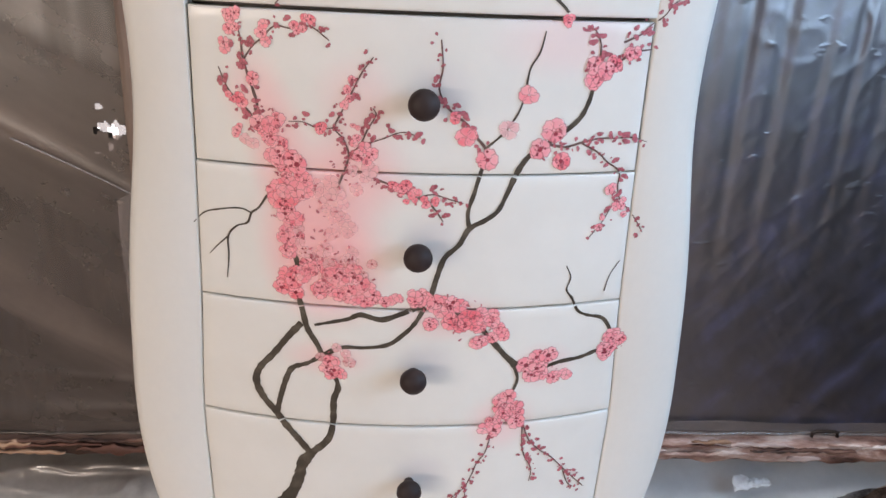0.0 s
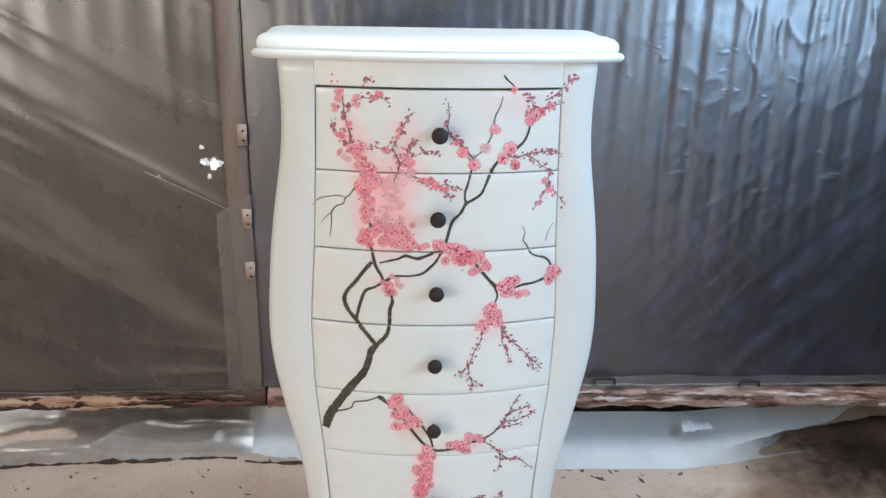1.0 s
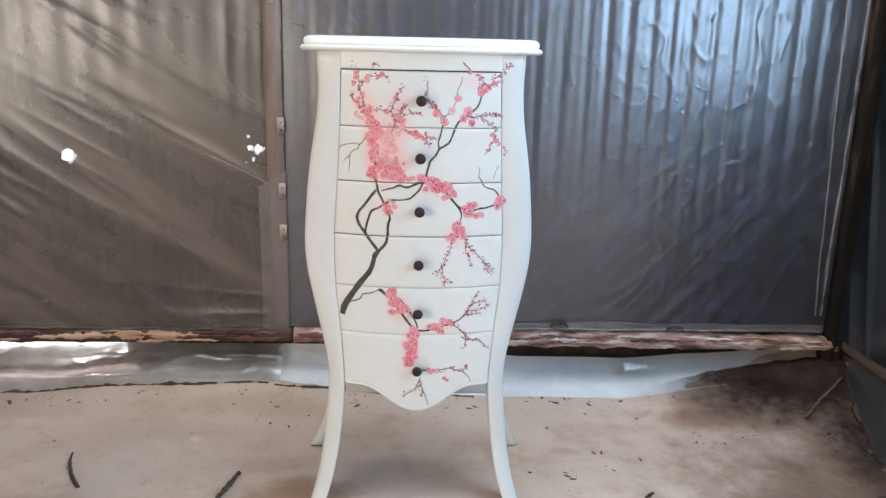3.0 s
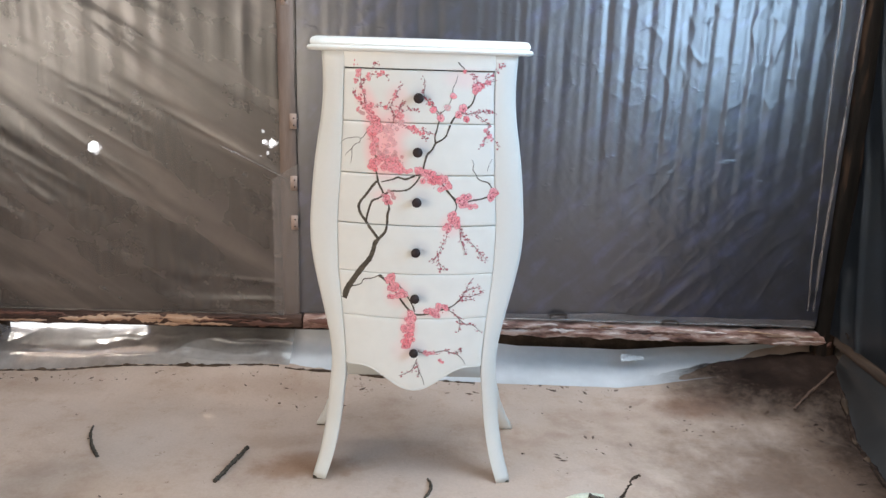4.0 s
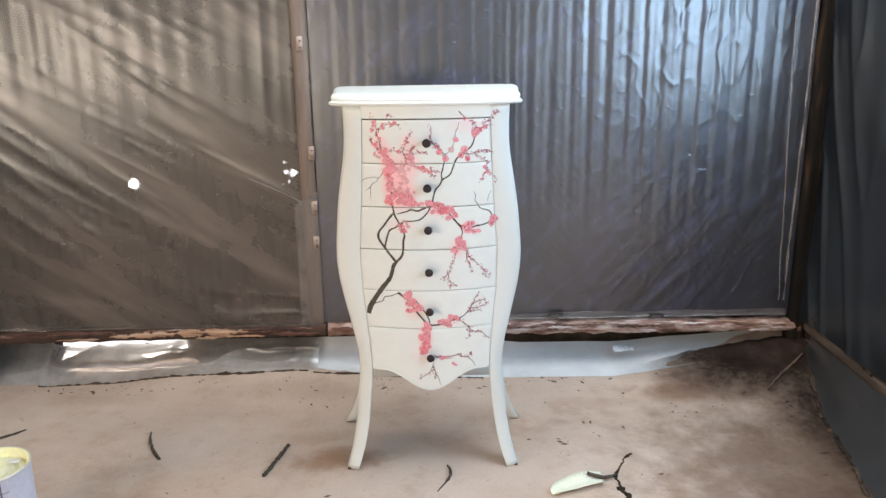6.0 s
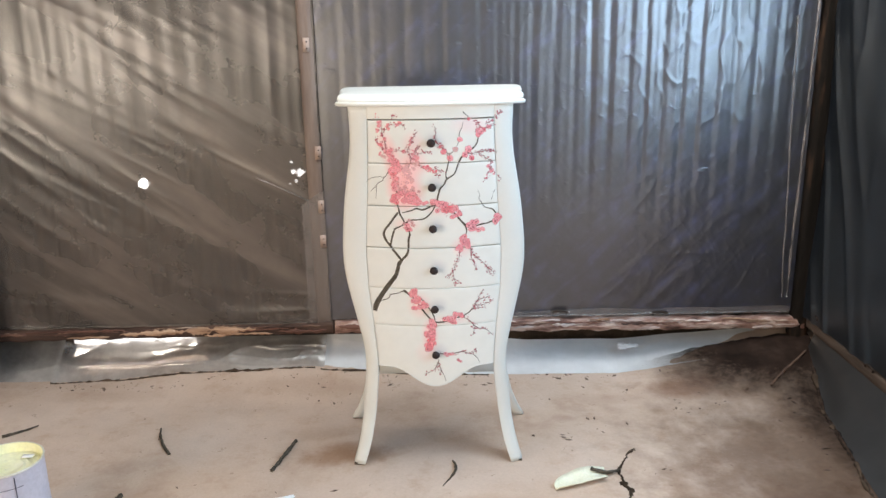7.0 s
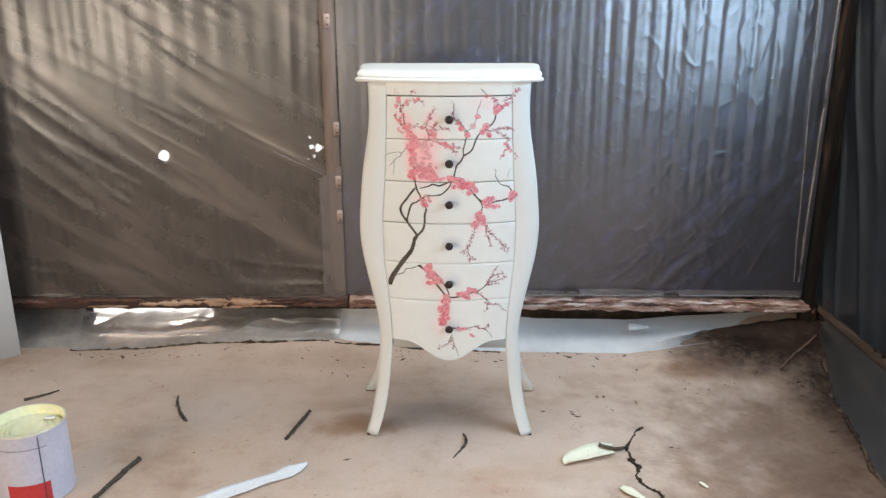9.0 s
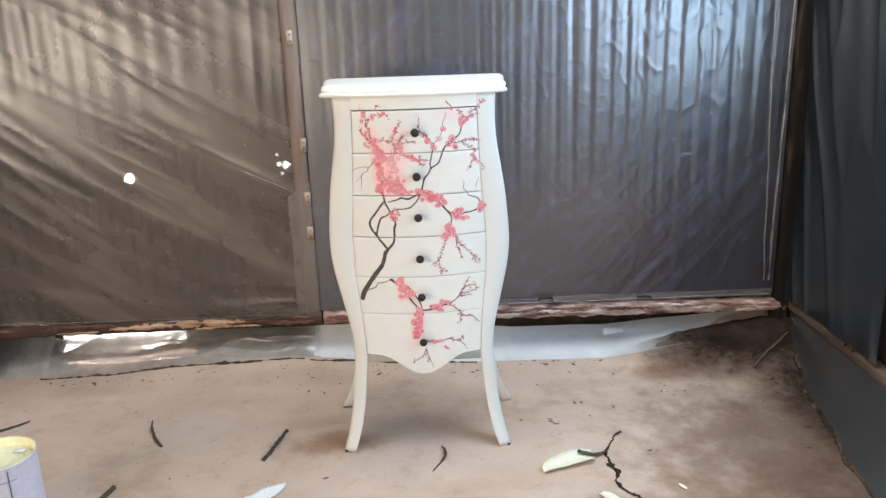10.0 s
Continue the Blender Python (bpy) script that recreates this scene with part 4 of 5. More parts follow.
def drawer_front(z0, z1, gap0, gap1, side, shaped=False):
    """A bowed drawer front with softened edges; shaped: with the scalloped foot."""
    nu, nv = 40, 14
    rings = []

    def at(u, v, inset, depth):
        lo = z0 + gap0 + inset
        hi = z1 - gap1 - inset
        z = lo + (hi - lo) * v
        half = inner(z) - side - inset
        x = -half + 2 * half * u
        if shaped:
            lo = apron(x) + inset
            z = lo + (hi - lo) * v
        return Vector((CX + x, front(x, z) + depth, z))

    bmx = bmesh.new()
    vs = [[bmx.verts.new(at(i / nu, j / nv, 0.0018, 0.0)) for j in range(nv + 1)] for i in range(nu + 1)]
    for i in range(nu):
        for j in range(nv):
            bmx.faces.new((vs[i][j], vs[i + 1][j], vs[i + 1][j + 1], vs[i][j + 1]))
    idx = [(i, 0) for i in range(nu)] + [(nu, j) for j in range(nv)] + [(i, nv) for i in range(nu, 0, -1)] + [(0, j) for j in range(nv, 0, -1)]
    prev = [vs[i][j] for i, j in idx]
    for inset, depth in ((0.0005, 0.0006), (0.0, 0.002), (0.0, 0.017)):
        ring = [bmx.verts.new(at(i / nu, j / nv, inset, depth)) for i, j in idx]
        for k in range(len(ring)):
            n = (k + 1) % len(ring)
            bmx.faces.new((prev[k], prev[n], ring[n], ring[k]))
        prev = ring
    bmx.faces.new(prev)
    return bmx


# carcass behind the drawers
def carcass_ring(z):
    pts = []
    half = inner(z) + 0.004
    for i in range(17):
        x = -half + 2 * half * i / 16
        pts.append((CX + x, front(x, z) + 0.02, z))
    return pts + [(CX + half, BACK - 0.01, z), (CX - half, BACK - 0.01, z)]


part("carcass", loft_bm([carcass_ring(z) for z in np.linspace(0.335, 1.083, 26)]), GAP, chest, "unpainted dark inner carcass")


def side_panel(sign):
    rings = []
    for z in np.linspace(0.31, 1.084, 34):
        o = outer(z)
        yf = front(inner(z), z) + 0.02
        ring = [(CX + sign * (o - 0.002 + 0.004 * math.sin(math.pi * s)) if k == 0 else CX + sign * (o - 0.016), yf + (BACK - yf) * s, z)
                for k, ss in ((0, np.linspace(0, 1, 9)), (1, np.linspace(1, 0, 9))) for s in ss]
        rings.append(ring)
    return loft_bm(rings)


for sign in (-1, 1):
    part("side_panel", side_panel(sign), WHITE, chest)
part("back_panel", loft_bm([[(CX - outer(z) + 0.004, BACK, z), (CX + outer(z) - 0.004, BACK, z), (CX + outer(z) - 0.004, BACK + 0.008, z), (CX - outer(z) + 0.004, BACK + 0.008, z)] for z in np.linspace(0.31, 1.083, 24)]), WHITE, chest)


part("back_rail", box_bm(CX - 0.195, CX + 0.195, BACK, BACK + 0.012, 0.197, 0.316, 0.002), WHITE, chest)


def front_leg(sign):
    """Stile and cabriole leg in one sweep."""
    rings = []
    for z in list(np.linspace(0, 0.3, 22)) + list(np.linspace(0.32, 1.083, 40)):
        i, o = inner(z), outer(z)
        m = (i + o) / 2
        yf = front(i, z) + 0.0075
        if z < 0.3:
            yf = lerp(z, (0, 0.05, 0.15, 0.3), (-0.122, -0.110, -0.093, front(i, 0.3) + 0.0075))
        bow = 0.015 if z >= 0.3 else 0.012
        deep = lerp(z, (0, 0.1, 0.25, 0.34), (0.034, 0.034, 0.044, 0.05))
        ring = [(i, yf - bow / 2 + deep), (i, yf - bow / 2 + 0.0015), (i + 0.0006, yf - bow / 2 + 0.0004), (i + 0.002, yf - bow / 2), (m, yf - 0.001),
                (o - 0.009, yf + bow / 2 - 0.003), (o - 0.003, yf + bow / 2 + 0.001), (o, yf + bow / 2 + 0.007), (o, yf + bow / 2 + deep), (m, yf + deep)]
        rings.append([(CX + sign * x, y, z) for x, y in ring])
    return loft_bm(rings)


def back_leg(sign):
    rings = []
    for z in np.linspace(0, 0.36, 26):
        o = lerp(z, (0, 0.04, 0.10, 0.18, 0.28, 0.36), (0.292, 0.272, 0.250, 0.232, 0.216, 0.2085))
        w = lerp(z, (0, 0.12, 0.36), (0.034, 0.036, 0.05))
        yb = lerp(z, (0, 0.05, 0.12, 0.22, 0.36), (0.212, 0.188, 0.162, 0.14, BACK + 0.006))
        d = lerp(z, (0, 0.12, 0.36), (0.032, 0.034, 0.045))
        ring = [(o - w, yb - d), (o - 0.004, yb - d), (o, yb - d + 0.004), (o, yb - 0.004), (o - 0.004, yb), (o - w, yb)]
        rings.append([(CX + sign * x, y, z) for x, y in ring])
    return loft_bm(rings)


for sign in (-1, 1):
    leg = part("leg", front_leg(sign), WHITE, chest)
    part("foot_pad", box_bm(CX + sign * 0.240 - 0.016, CX + sign * 0.240 + 0.016, -0.120, -0.092, -0.006, 0.003, 0.001), STICK, leg, "dark worn foot pad")
    leg = part("leg", back_leg(sign), WHITE, chest)
    part("foot_pad", box_bm(CX + sign * 0.275 - 0.015, CX + sign * 0.275 + 0.015, 0.181, 0.210, -0.006, 0.003, 0.001), STICK, leg, "dark worn foot pad")

part("apron_bead", tube_bm([(CX + x, front(x, apron(x)) + 0.002, apron(x) + 0.001) for x in np.linspace(-0.166, 0.166, 60)], 0.0030, 8), WHITE, chest)
part("top_rail", drawer_front(LINES[0], 1.0835, 0.0012, 0.0, -0.001), DRAWER, chest)


def plan(inset, z, n=18):
    """The serpentine outline of the top."""
    pts = []
    for i in range(n + 1):
        x = -0.246 + 0.492 * i / n
        y = -0.226 + 0.052 * (abs(x) / 0.246) ** 2.2
        pts.append((x, y))
    side = [(0.252, -0.165), (0.250, -0.150), (0.246, -0.135), (0.249, -0.10), (0.259, -0.04), (0.268, 0.03), (0.271, 0.070), (0.269, 0.100), (0.261, 0.111)]
    pts += side + [(x, 0.114) for x in (0.23, 0.1, 0.0, -0.1, -0.23)] + [(-x, y) for x, y in reversed(side)]
    out = []
    for k, (x, y) in enumerate(pts):
        a, b = Vector(pts[k - 1]), Vector(pts[(k + 1) % len(pts)])
        d = (b - a).normalized()
        out.append((CX + x - d.y * inset, y + d.x * inset, z))
    return out


PROFILE = ((0.024, 1.0815), (0.010, 1.0815), (0.004, 1.0825), (0.0005, 1.0855), (0.0, 1.0885), (0.002, 1.0918), (0.005, 1.0935), (0.0085, 1.0938), (0.0092, 1.0946), (0.0080, 1.0958))
DOME = ((-0.0015, 0.004, 1.0985), (-0.0020, 0.008, 1.1025), (-0.0010, 0.016, 1.1070), (0.0015, 0.030, 1.1105), (0.006, 0.060, 1.1128), (0.012, 0.100, 1.1136), (0.020, 0.15, 1.1138))
crest = plan(0.0080, 0)
slab = [plan(i, z) for i, z in PROFILE]
slab += [[(CX + (x - CX) * (1 - dx / 0.26), 0.106 + (y - 0.106) * (1 - dy / 0.34), z) for x, y, _ in crest] for dx, dy, z in DOME]
part("top", loft_bm(slab), WHITE, chest, "white serpentine top with moulded edge")

KNOBS = (0.985, 0.863, 0.744, 0.620, 0.503, 0.362)
for k in range(6):
    z1 = LINES[k]
    z0 = LINES[k + 1] if k < 5 else 0.30
    fine = (0.0017, 0.0007, 0.0009, 0.0010, 0.0005, 0.0003)
    g1, g0 = fine[k], fine[min(k + 1, 5)]
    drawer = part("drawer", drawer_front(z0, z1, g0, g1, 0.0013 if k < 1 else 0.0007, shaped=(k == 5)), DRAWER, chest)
    zk = KNOBS[k]
    y0 = front(0, zk)
    prof = ((0.0, 0.0045), (0.004, 0.0042), (0.007, 0.0050), (0.010, 0.0085), (0.014, 0.0112), (0.018, 0.0115), (0.022, 0.0098), (0.0245, 0.006), (0.0255, 0.002))
    b = loft_bm([[(CX + r * math.cos(2 * math.pi * i / 20), y0 - d, zk + r * math.sin(2 * math.pi * i / 20)) for i in range(20)] for d, r in prof])
    part("knob", b, KNOB, drawer, "round dark bronze knob")


# ---- the painting on the chest ----
paint_random = random.Random(7)
layer = [0]


def on_front(x, z, lift):
    i, a = inner(z), abs(x)
    y = front(x, z) if a <= i else front(i, z) + 0.0065 * (a - i) / max(0.004, (outer(z) - i) / 2)
    return Vector((CX + x, y - lift, z))


def in_gap(x, z):
    return (abs(x) < inner(z) - 0.001 and any(abs(z - l) < 0.0007 for l in LINES[:4])) or abs(abs(x) - inner(z)) < 0.0011


def dab(bmx, middle, rim):
    """One brushed dab: a fan from its middle to its rim, u running from 0 to 1."""
    uv = bmx.loops.layers.uv.verify()
    c, ring = bmx.verts.new(middle), [bmx.verts.new(p) for p in rim]
    for k, v in enumerate(ring):
        f = bmx.faces.new((c, v, ring[(k + 1) % len(ring)]))
        for l in f.loops:
            l[uv].uv = (0.0 if l.vert == c else 1.0, 0.0)
    return c


def petal(bmx, x, z, ang, long, wide, lift):
    c, s = math.cos(ang), math.sin(ang)
    shape = ((0.0, 0.10), (0.35, 0.46), (0.75, 0.56), (1.03, 0.30), (1.0, 0.0), (1.03, -0.30), (0.75, -0.56), (0.35, -0.46), (0.0, -0.10))
    rim = [on_front(x + l * long * c - w * wide * s, z + l * long * s + w * wide * c, lift) for l, w in shape]
    dab(bmx, on_front(x + 0.55 * long * c, z + 0.55 * long * s, lift), rim)


def dot(bmx, marked, x, z, r, lift, n=7):
    r *= 1.25
    marked.add(dab(bmx, on_front(x, z, lift), [on_front(x + r * math.cos(2 * math.pi * i / n), z + r * math.sin(2 * math.pi * i / n), lift) for i in range(n)]))


def stroke(kind, *v):
    """A brushed branch from x, z and width in millimetres; kind b: a twig set with buds."""
    pts = [(v[i] / 1000, v[i + 1] / 1000, v[i + 2] / 1000) for i in range(0, len(v), 3)]
    line = smooth_path(pts, 16)
    layer[0] += 1
    lift = 0.0004 + 0.000006 * layer[0]
    bmx = bmesh.new()
    prev = None
    for k, (x, z, w) in enumerate(line):
        a, b = line[max(k - 1, 0)], line[min(k + 1, len(line) - 1)]
        d = Vector((b[0] - a[0], b[1] - a[1]))
        d = d.normalized() if d.length > 1e-9 else Vector((1, 0))
        w = w * (0.5 + 0.16 * noise.noise(Vector((x, 3, z)) * 190))
        pair = (on_front(x - d.y * w, z + d.x * w, lift), on_front(x + d.y * w, z - d.x * w, lift))
        if prev and not in_gap(x, z):
            bmx.faces.new([bmx.verts.new(p) for p in (*prev, pair[1], pair[0])])
        prev = pair
    bmesh.ops.remove_doubles(bmx, verts=bmx.verts, dist=0.00001)
    ob = part("painted_branch", bmx, BRANCH if kind == "t" else TWIG, chest)
    if kind == "b":
        bmx = bmesh.new()
        step = 0
        for k, (x, z, w) in enumerate(line[3:]):
            step += 1
            if step >= paint_random.choice((2, 3, 3, 4)):
                step = 0
                ang = paint_random.uniform(0, 6.28)
                off = paint_random.uniform(0.0005, 0.0058)
                r = paint_random.uniform(0.0011, 0.0027)
                bx, bz = x + off * math.cos(ang), z + off * math.sin(ang)
                if not in_gap(bx, bz):
                    for a in range(paint_random.choice((1, 2, 3))):
                        petal(bmx, bx, bz, ang + a * 0.9, r * 1.7, r * 1.3, lift + 0.0001 + 0.000004 * k)
        part("bud_paint", bmx, BUD, ob, "small dull crimson painted buds")


def cluster(cx, cz, rx, rz, n, size, tone):
    """A bunch of five-petalled blossoms round cx, cz; sizes in millimetres; tone: how deep the pink is."""
    bmx, hearts = bmesh.new(), set()
    layer[0] += 1
    for k in range(n):
        ang, rad = paint_random.uniform(0, 6.28), math.sqrt(paint_random.random()) if n > 1 else 0
        x, z = (cx + rx * rad * math.cos(ang)) / 1000, (cz + rz * rad * math.sin(ang)) / 1000
        r = size / 1000 * paint_random.uniform(0.7, 1.2)
        lift = 0.0007 + 0.000003 * layer[0] + 0.000009 * k
        turn = paint_random.uniform(0, 6.28)
        squash = paint_random.uniform(0.75, 1.0)
        for a in range(5):
            petal(bmx, x, z, turn + a * 1.2566 + paint_random.uniform(-0.15, 0.15), r * (squash if a % 2 else 1), r * 1.05, lift + 0.000001 * a)
        if paint_random.random() < (0.2 if tone < 0.4 else 0.6):
            dot(bmx, hearts, x, z, r * paint_random.uniform(0.14, 0.24), lift + 0.00002)
            for a in range(3):
                b = paint_random.uniform(0, 6.28)
                e = r * paint_random.uniform(0.3, 0.75)
                dot(bmx, hearts, x + e * math.cos(b), z + e * math.sin(b), r * paint_random.uniform(0.07, 0.16), lift + 0.00002, 5)
    m = PETALS[0 if tone < 0.4 else 1 if tone < 0.62 else 2]
    for f in bmx.faces:
        f.material_index = 1 if f.verts[0] in hearts else 0
    ob = part("painted_blossom", bmx, m, chest)
    ob.data.materials.append(HEART)


stroke("t", -175, 488, 13.8, -168, 512, 14.6, -149, 544, 13.7, -130, 572, 12.7, -111, 597, 11.0, -103, 618, 10.1, -99, 635, 10.9, -91, 647, 10.1)
stroke("t", -91, 647, 7.6, -75, 665, 6.7, -70, 685, 5.8, -69, 710, 5.8, -65, 724, 5.0, -68, 737, 4.1, -76, 752, 4.1, -82, 768, 5.0, -90, 784, 5.0, -94, 804, 4.9, -98, 825, 4.1, -96, 844, 4.1, -100, 864, 3.3, -100, 890, 2.4, -102, 907, 2.4, -106, 932, 2.4)
stroke("b", -106, 932, 2.4, -113, 956, 2.4, -122, 971, 2.4, -121, 977, 2.4, -125, 993, 2.0, -129, 1008, 1.8, -130, 1022, 1.3, -132, 1033, 1.0)
stroke("b", -129, 1008, 1.5, -122, 1018, 1.3, -115, 1024, 1.3, -105, 1033, 1.1, -94, 1032, 1.1, -80, 1034, 1.0, -67, 1025, 0.8)
stroke("b", -123, 965, 1.8, -130, 973, 1.6, -137, 980, 1.3, -143, 988, 1.0, -148, 1002, 0.8)
stroke("t", -91, 647, 6.7, -101, 661, 6.7, -113, 677, 6.7, -121, 690, 6.7, -133, 707, 6.7, -138, 724, 6.7, -133, 739, 5.9, -121, 754, 5.8, -107, 774, 5.8, -95, 789, 5.8)
stroke("t", -84, 788, 2.5, -70, 792, 3.3, -56, 796, 4.1, -45, 801, 4.9, -28, 797, 4.9, -12, 803, 4.9, 0, 809, 4.9, 8, 811, 4.1)
stroke("t", -121, 690, 5.9, -116, 711, 5.0, -110, 731, 5.0, -104, 742, 5.0, -91, 748, 4.2, -77, 758, 5.0, -61, 767, 4.1, -41, 768, 3.3, -22, 772, 4.1, -9, 783, 4.1, 0, 794, 4.1, 8, 810, 4.1)
stroke("t", 11, 814, 4.1, 14, 828, 4.9, 17, 841, 4.1, 22, 857, 4.9, 33, 869, 4.1, 40, 883, 4.9, 53, 891, 4.1, 62, 899, 4.1, 68, 914, 4.0, 75, 933, 4.8, 84, 946, 4.0, 97, 955, 3.2, 109, 964, 4.0, 119, 974, 4.1, 124, 986, 3.2, 127, 999, 3.2, 135, 1008, 2.4)
stroke("t", 40, 883, 3.2, 38, 897, 3.2, 42, 914, 3.2, 45, 928, 3.2, 49, 943, 3.2)
stroke("t", 11, 813, 4.1, 25, 808, 4.1, 46, 798, 4.1, 57, 788, 4.9, 72, 769, 5.0, 84, 755, 5.8, 97, 745, 5.0, 113, 743, 4.2, 132, 748, 4.2, 149, 750, 4.2, 165, 755, 4.2, 176, 758, 3.4)
stroke("t", 84, 755, 3.3, 92, 740, 3.3, 93, 728, 3.3, 86, 713, 2.5, 75, 709, 2.5)
stroke("t", 180, 769, 3.4, 170, 786, 3.4, 162, 792, 3.4, 151, 795, 2.9, 141, 801, 2.5, 134, 814, 2.1, 128, 823, 1.7, 130, 835, 1.2, 125, 846, 0.8)
stroke("t", 163, 818, 1.3, 166, 834, 1.0, 173, 847, 0.8)
stroke("t", -107, 913, 1.6, -116, 906, 1.8, -125, 893, 1.8, -131, 888, 1.8, -135, 879, 1.8, -144, 875, 1.6, -152, 865, 1.7, -153, 847, 1.3, -156, 826, 0.8)
stroke("t", -131, 888, 1.5, -141, 891, 1.3, -158, 888, 1.3, -170, 884, 1.2, -180, 874, 0.8)
stroke("t", -152, 865, 1.3, -162, 855, 1.1, -169, 847, 0.8)
stroke("b", -65, 909, 1.6, -57, 930, 1.6, -54, 942, 1.6, -58, 954, 1.4, -64, 962, 1.3, -59, 974, 1.3, -51, 990, 1.1, -44, 1004, 1.0, -36, 1015, 0.8)
stroke("b", -64, 962, 1.2, -76, 961, 1.1, -87, 965, 1.0, -98, 965, 0.8)
stroke("b", -54, 942, 1.4, -46, 949, 1.3, -40, 962, 1.2, -34, 973, 1.0, -36, 978, 0.8)
stroke("b", -46, 949, 1.2, -30, 955, 1.1, -14, 961, 1.0, -1, 957, 0.8)
stroke("b", -41, 926, 1.6, -25, 920, 1.6, -14, 914, 1.6, -2, 909, 1.5, 10, 902, 1.3, 19, 889, 1.1)
stroke("b", -2, 909, 1.2, 10, 912, 1.1, 24, 908, 1.0, 34, 905, 0.8)
stroke("b", 49, 943, 2.4, 47, 951, 2.4, 38, 961, 2.1, 32, 969, 1.9, 24, 975, 1.9, 16, 983, 1.6, 11, 995, 1.4, 13, 1010, 1.2, 11, 1029, 1.0)
stroke("t", 47, 949, 1.9, 58, 959, 1.8, 63, 965, 1.6, 71, 979, 1.6, 74, 992, 1.6, 76, 1010, 1.3, 82, 1022, 1.2, 85, 1037, 0.8)
stroke("b", 135, 1008, 1.6, 129, 1017, 1.5, 127, 1029, 1.3, 122, 1038, 1.1, 116, 1040, 1.0)
stroke("b", 136, 1011, 2.3, 145, 1017, 1.9, 155, 1023, 1.6, 168, 1025, 1.1)
stroke("b", 145, 1030, 1.6, 158, 1036, 1.5, 164, 1042, 1.3, 174, 1049, 1.2, 181, 1058, 1.1, 191, 1064, 0.8)
stroke("t", 85, 1065, 2.7, 90, 1059, 2.6, 96, 1054, 2.4, 100, 1050, 2.1)
stroke("b", 97, 953, 2.4, 110, 951, 1.9, 122, 954, 1.8, 136, 957, 1.5, 149, 957, 1.3, 165, 957, 1.1, 178, 953, 0.8)
stroke("b", 122, 954, 1.6, 137, 946, 1.5, 146, 938, 1.3, 158, 929, 1.2, 159, 916, 1.2, 163, 905, 1.1, 176, 891, 1.0, 189, 873, 0.8)
stroke("b", 160, 906, 1.2, 155, 896, 1.1, 150, 885, 1.0, 141, 872, 0.8)
stroke("b", 75, 680, 1.5, 73, 665, 1.3, 70, 651, 1.3, 63, 639, 1.3, 59, 626, 1.2, 53, 611, 1.2, 44, 602, 1.0, 38, 594, 0.8)
stroke("b", 53, 611, 1.2, 55, 596, 1.1, 60, 581, 1.0, 61, 567, 0.8)
stroke("b", 56, 593, 1.0, 67, 580, 0.9, 78, 575, 0.8)
stroke("b", 103, 683, 1.5, 111, 662, 1.3, 123, 648, 1.3, 137, 636, 1.3, 149, 622, 1.2, 162, 607, 1.1, 175, 593, 0.9)
stroke("b", 103, 683, 1.3, 105, 658, 1.2, 109, 642, 1.1, 117, 626, 1.0, 116, 611, 0.8)
stroke("b", 149, 622, 1.1, 156, 603, 1.0, 163, 595, 0.9)
stroke("b", -104, 1048, 0.8, -97, 1055, 0.8, -92, 1059, 0.6)
stroke("t", -159, 521, 3.4, -144, 525, 2.6, -132, 531, 2.6, -126, 542, 2.5, -107, 546, 2.5, -94, 552, 2.5, -85, 556, 3.4, -78, 551, 2.5, -73, 546, 2.5)
stroke("t", -88, 554, 4.2, -58, 531, 4.1, -44, 510, 4.1, -27, 485, 4.8, -9, 464, 4.8, 5, 458, 4.8, 29, 460, 4.8, 54, 469, 4.2, 74, 473, 4.2, 95, 482, 3.3, 106, 493, 2.8)
stroke("b", 106, 493, 2.8, 115, 504, 2.2, 124, 519, 2.1, 149, 525, 1.7, 160, 530, 1.4)
stroke("t", -45, 539, 3.0, -23, 511, 3.0, -6, 483, 3.3, 0, 465, 3.3)
stroke("b", 106, 493, 2.2, 122, 495, 1.9, 143, 496, 1.4)
stroke("b", 115, 504, 1.9, 136, 504, 1.7, 157, 510, 1.5, 166, 517, 1.4)
stroke("b", 122, 514, 1.7, 129, 533, 1.5, 141, 552, 1.4)
stroke("b", 78, 473, 2.2, 96, 461, 1.9, 110, 446, 1.8, 125, 433, 1.7, 146, 427, 1.5, 166, 408, 1.4)
stroke("b", 110, 446, 1.7, 113, 431, 1.5, 109, 411, 1.4)
stroke("t", -10, 459, 4.1, -12, 431, 3.6, -12, 401, 3.6, -10, 376, 3.3)
stroke("b", 7, 361, 2.8, 36, 357, 2.8, 57, 360, 2.5, 78, 363, 2.2, 99, 355, 1.8, 113, 360, 1.5, 120, 363, 1.4)
stroke("t", 106, 354, 1.7, 121, 340, 1.4, 129, 324, 1.1)
stroke("b", 9, 342, 1.9, 1, 322, 1.8, -10, 307, 1.7, -36, 295, 1.4)
stroke("b", 5, 334, 1.8, 13, 312, 1.7, 12, 292, 1.4)
stroke("t", 13, 312, 1.7, 23, 289, 1.4, 28, 271, 1.1)
cluster(-144, 1062, 1, 1, 1, 2.4, 0.90)
cluster(-145, 1053, 1, 1, 1, 2.0, 0.90)
cluster(-137, 1053, 1, 1, 1, 2.0, 0.90)
cluster(-135, 1025, 6, 19, 6, 4.8, 0.50)
cluster(-139, 1018, 4, 7, 2, 4.9, 0.40)
cluster(-113, 1028, 4, 7, 3, 4.0, 0.40)
cluster(-90, 1033, 5, 3, 4, 3.2, 0.60)
cluster(-81, 1039, 4, 4, 2, 4.0, 0.70)
cluster(-123, 995, 4, 4, 1, 5.7, 0.50)
cluster(-138, 979, 6, 7, 4, 4.1, 0.80)
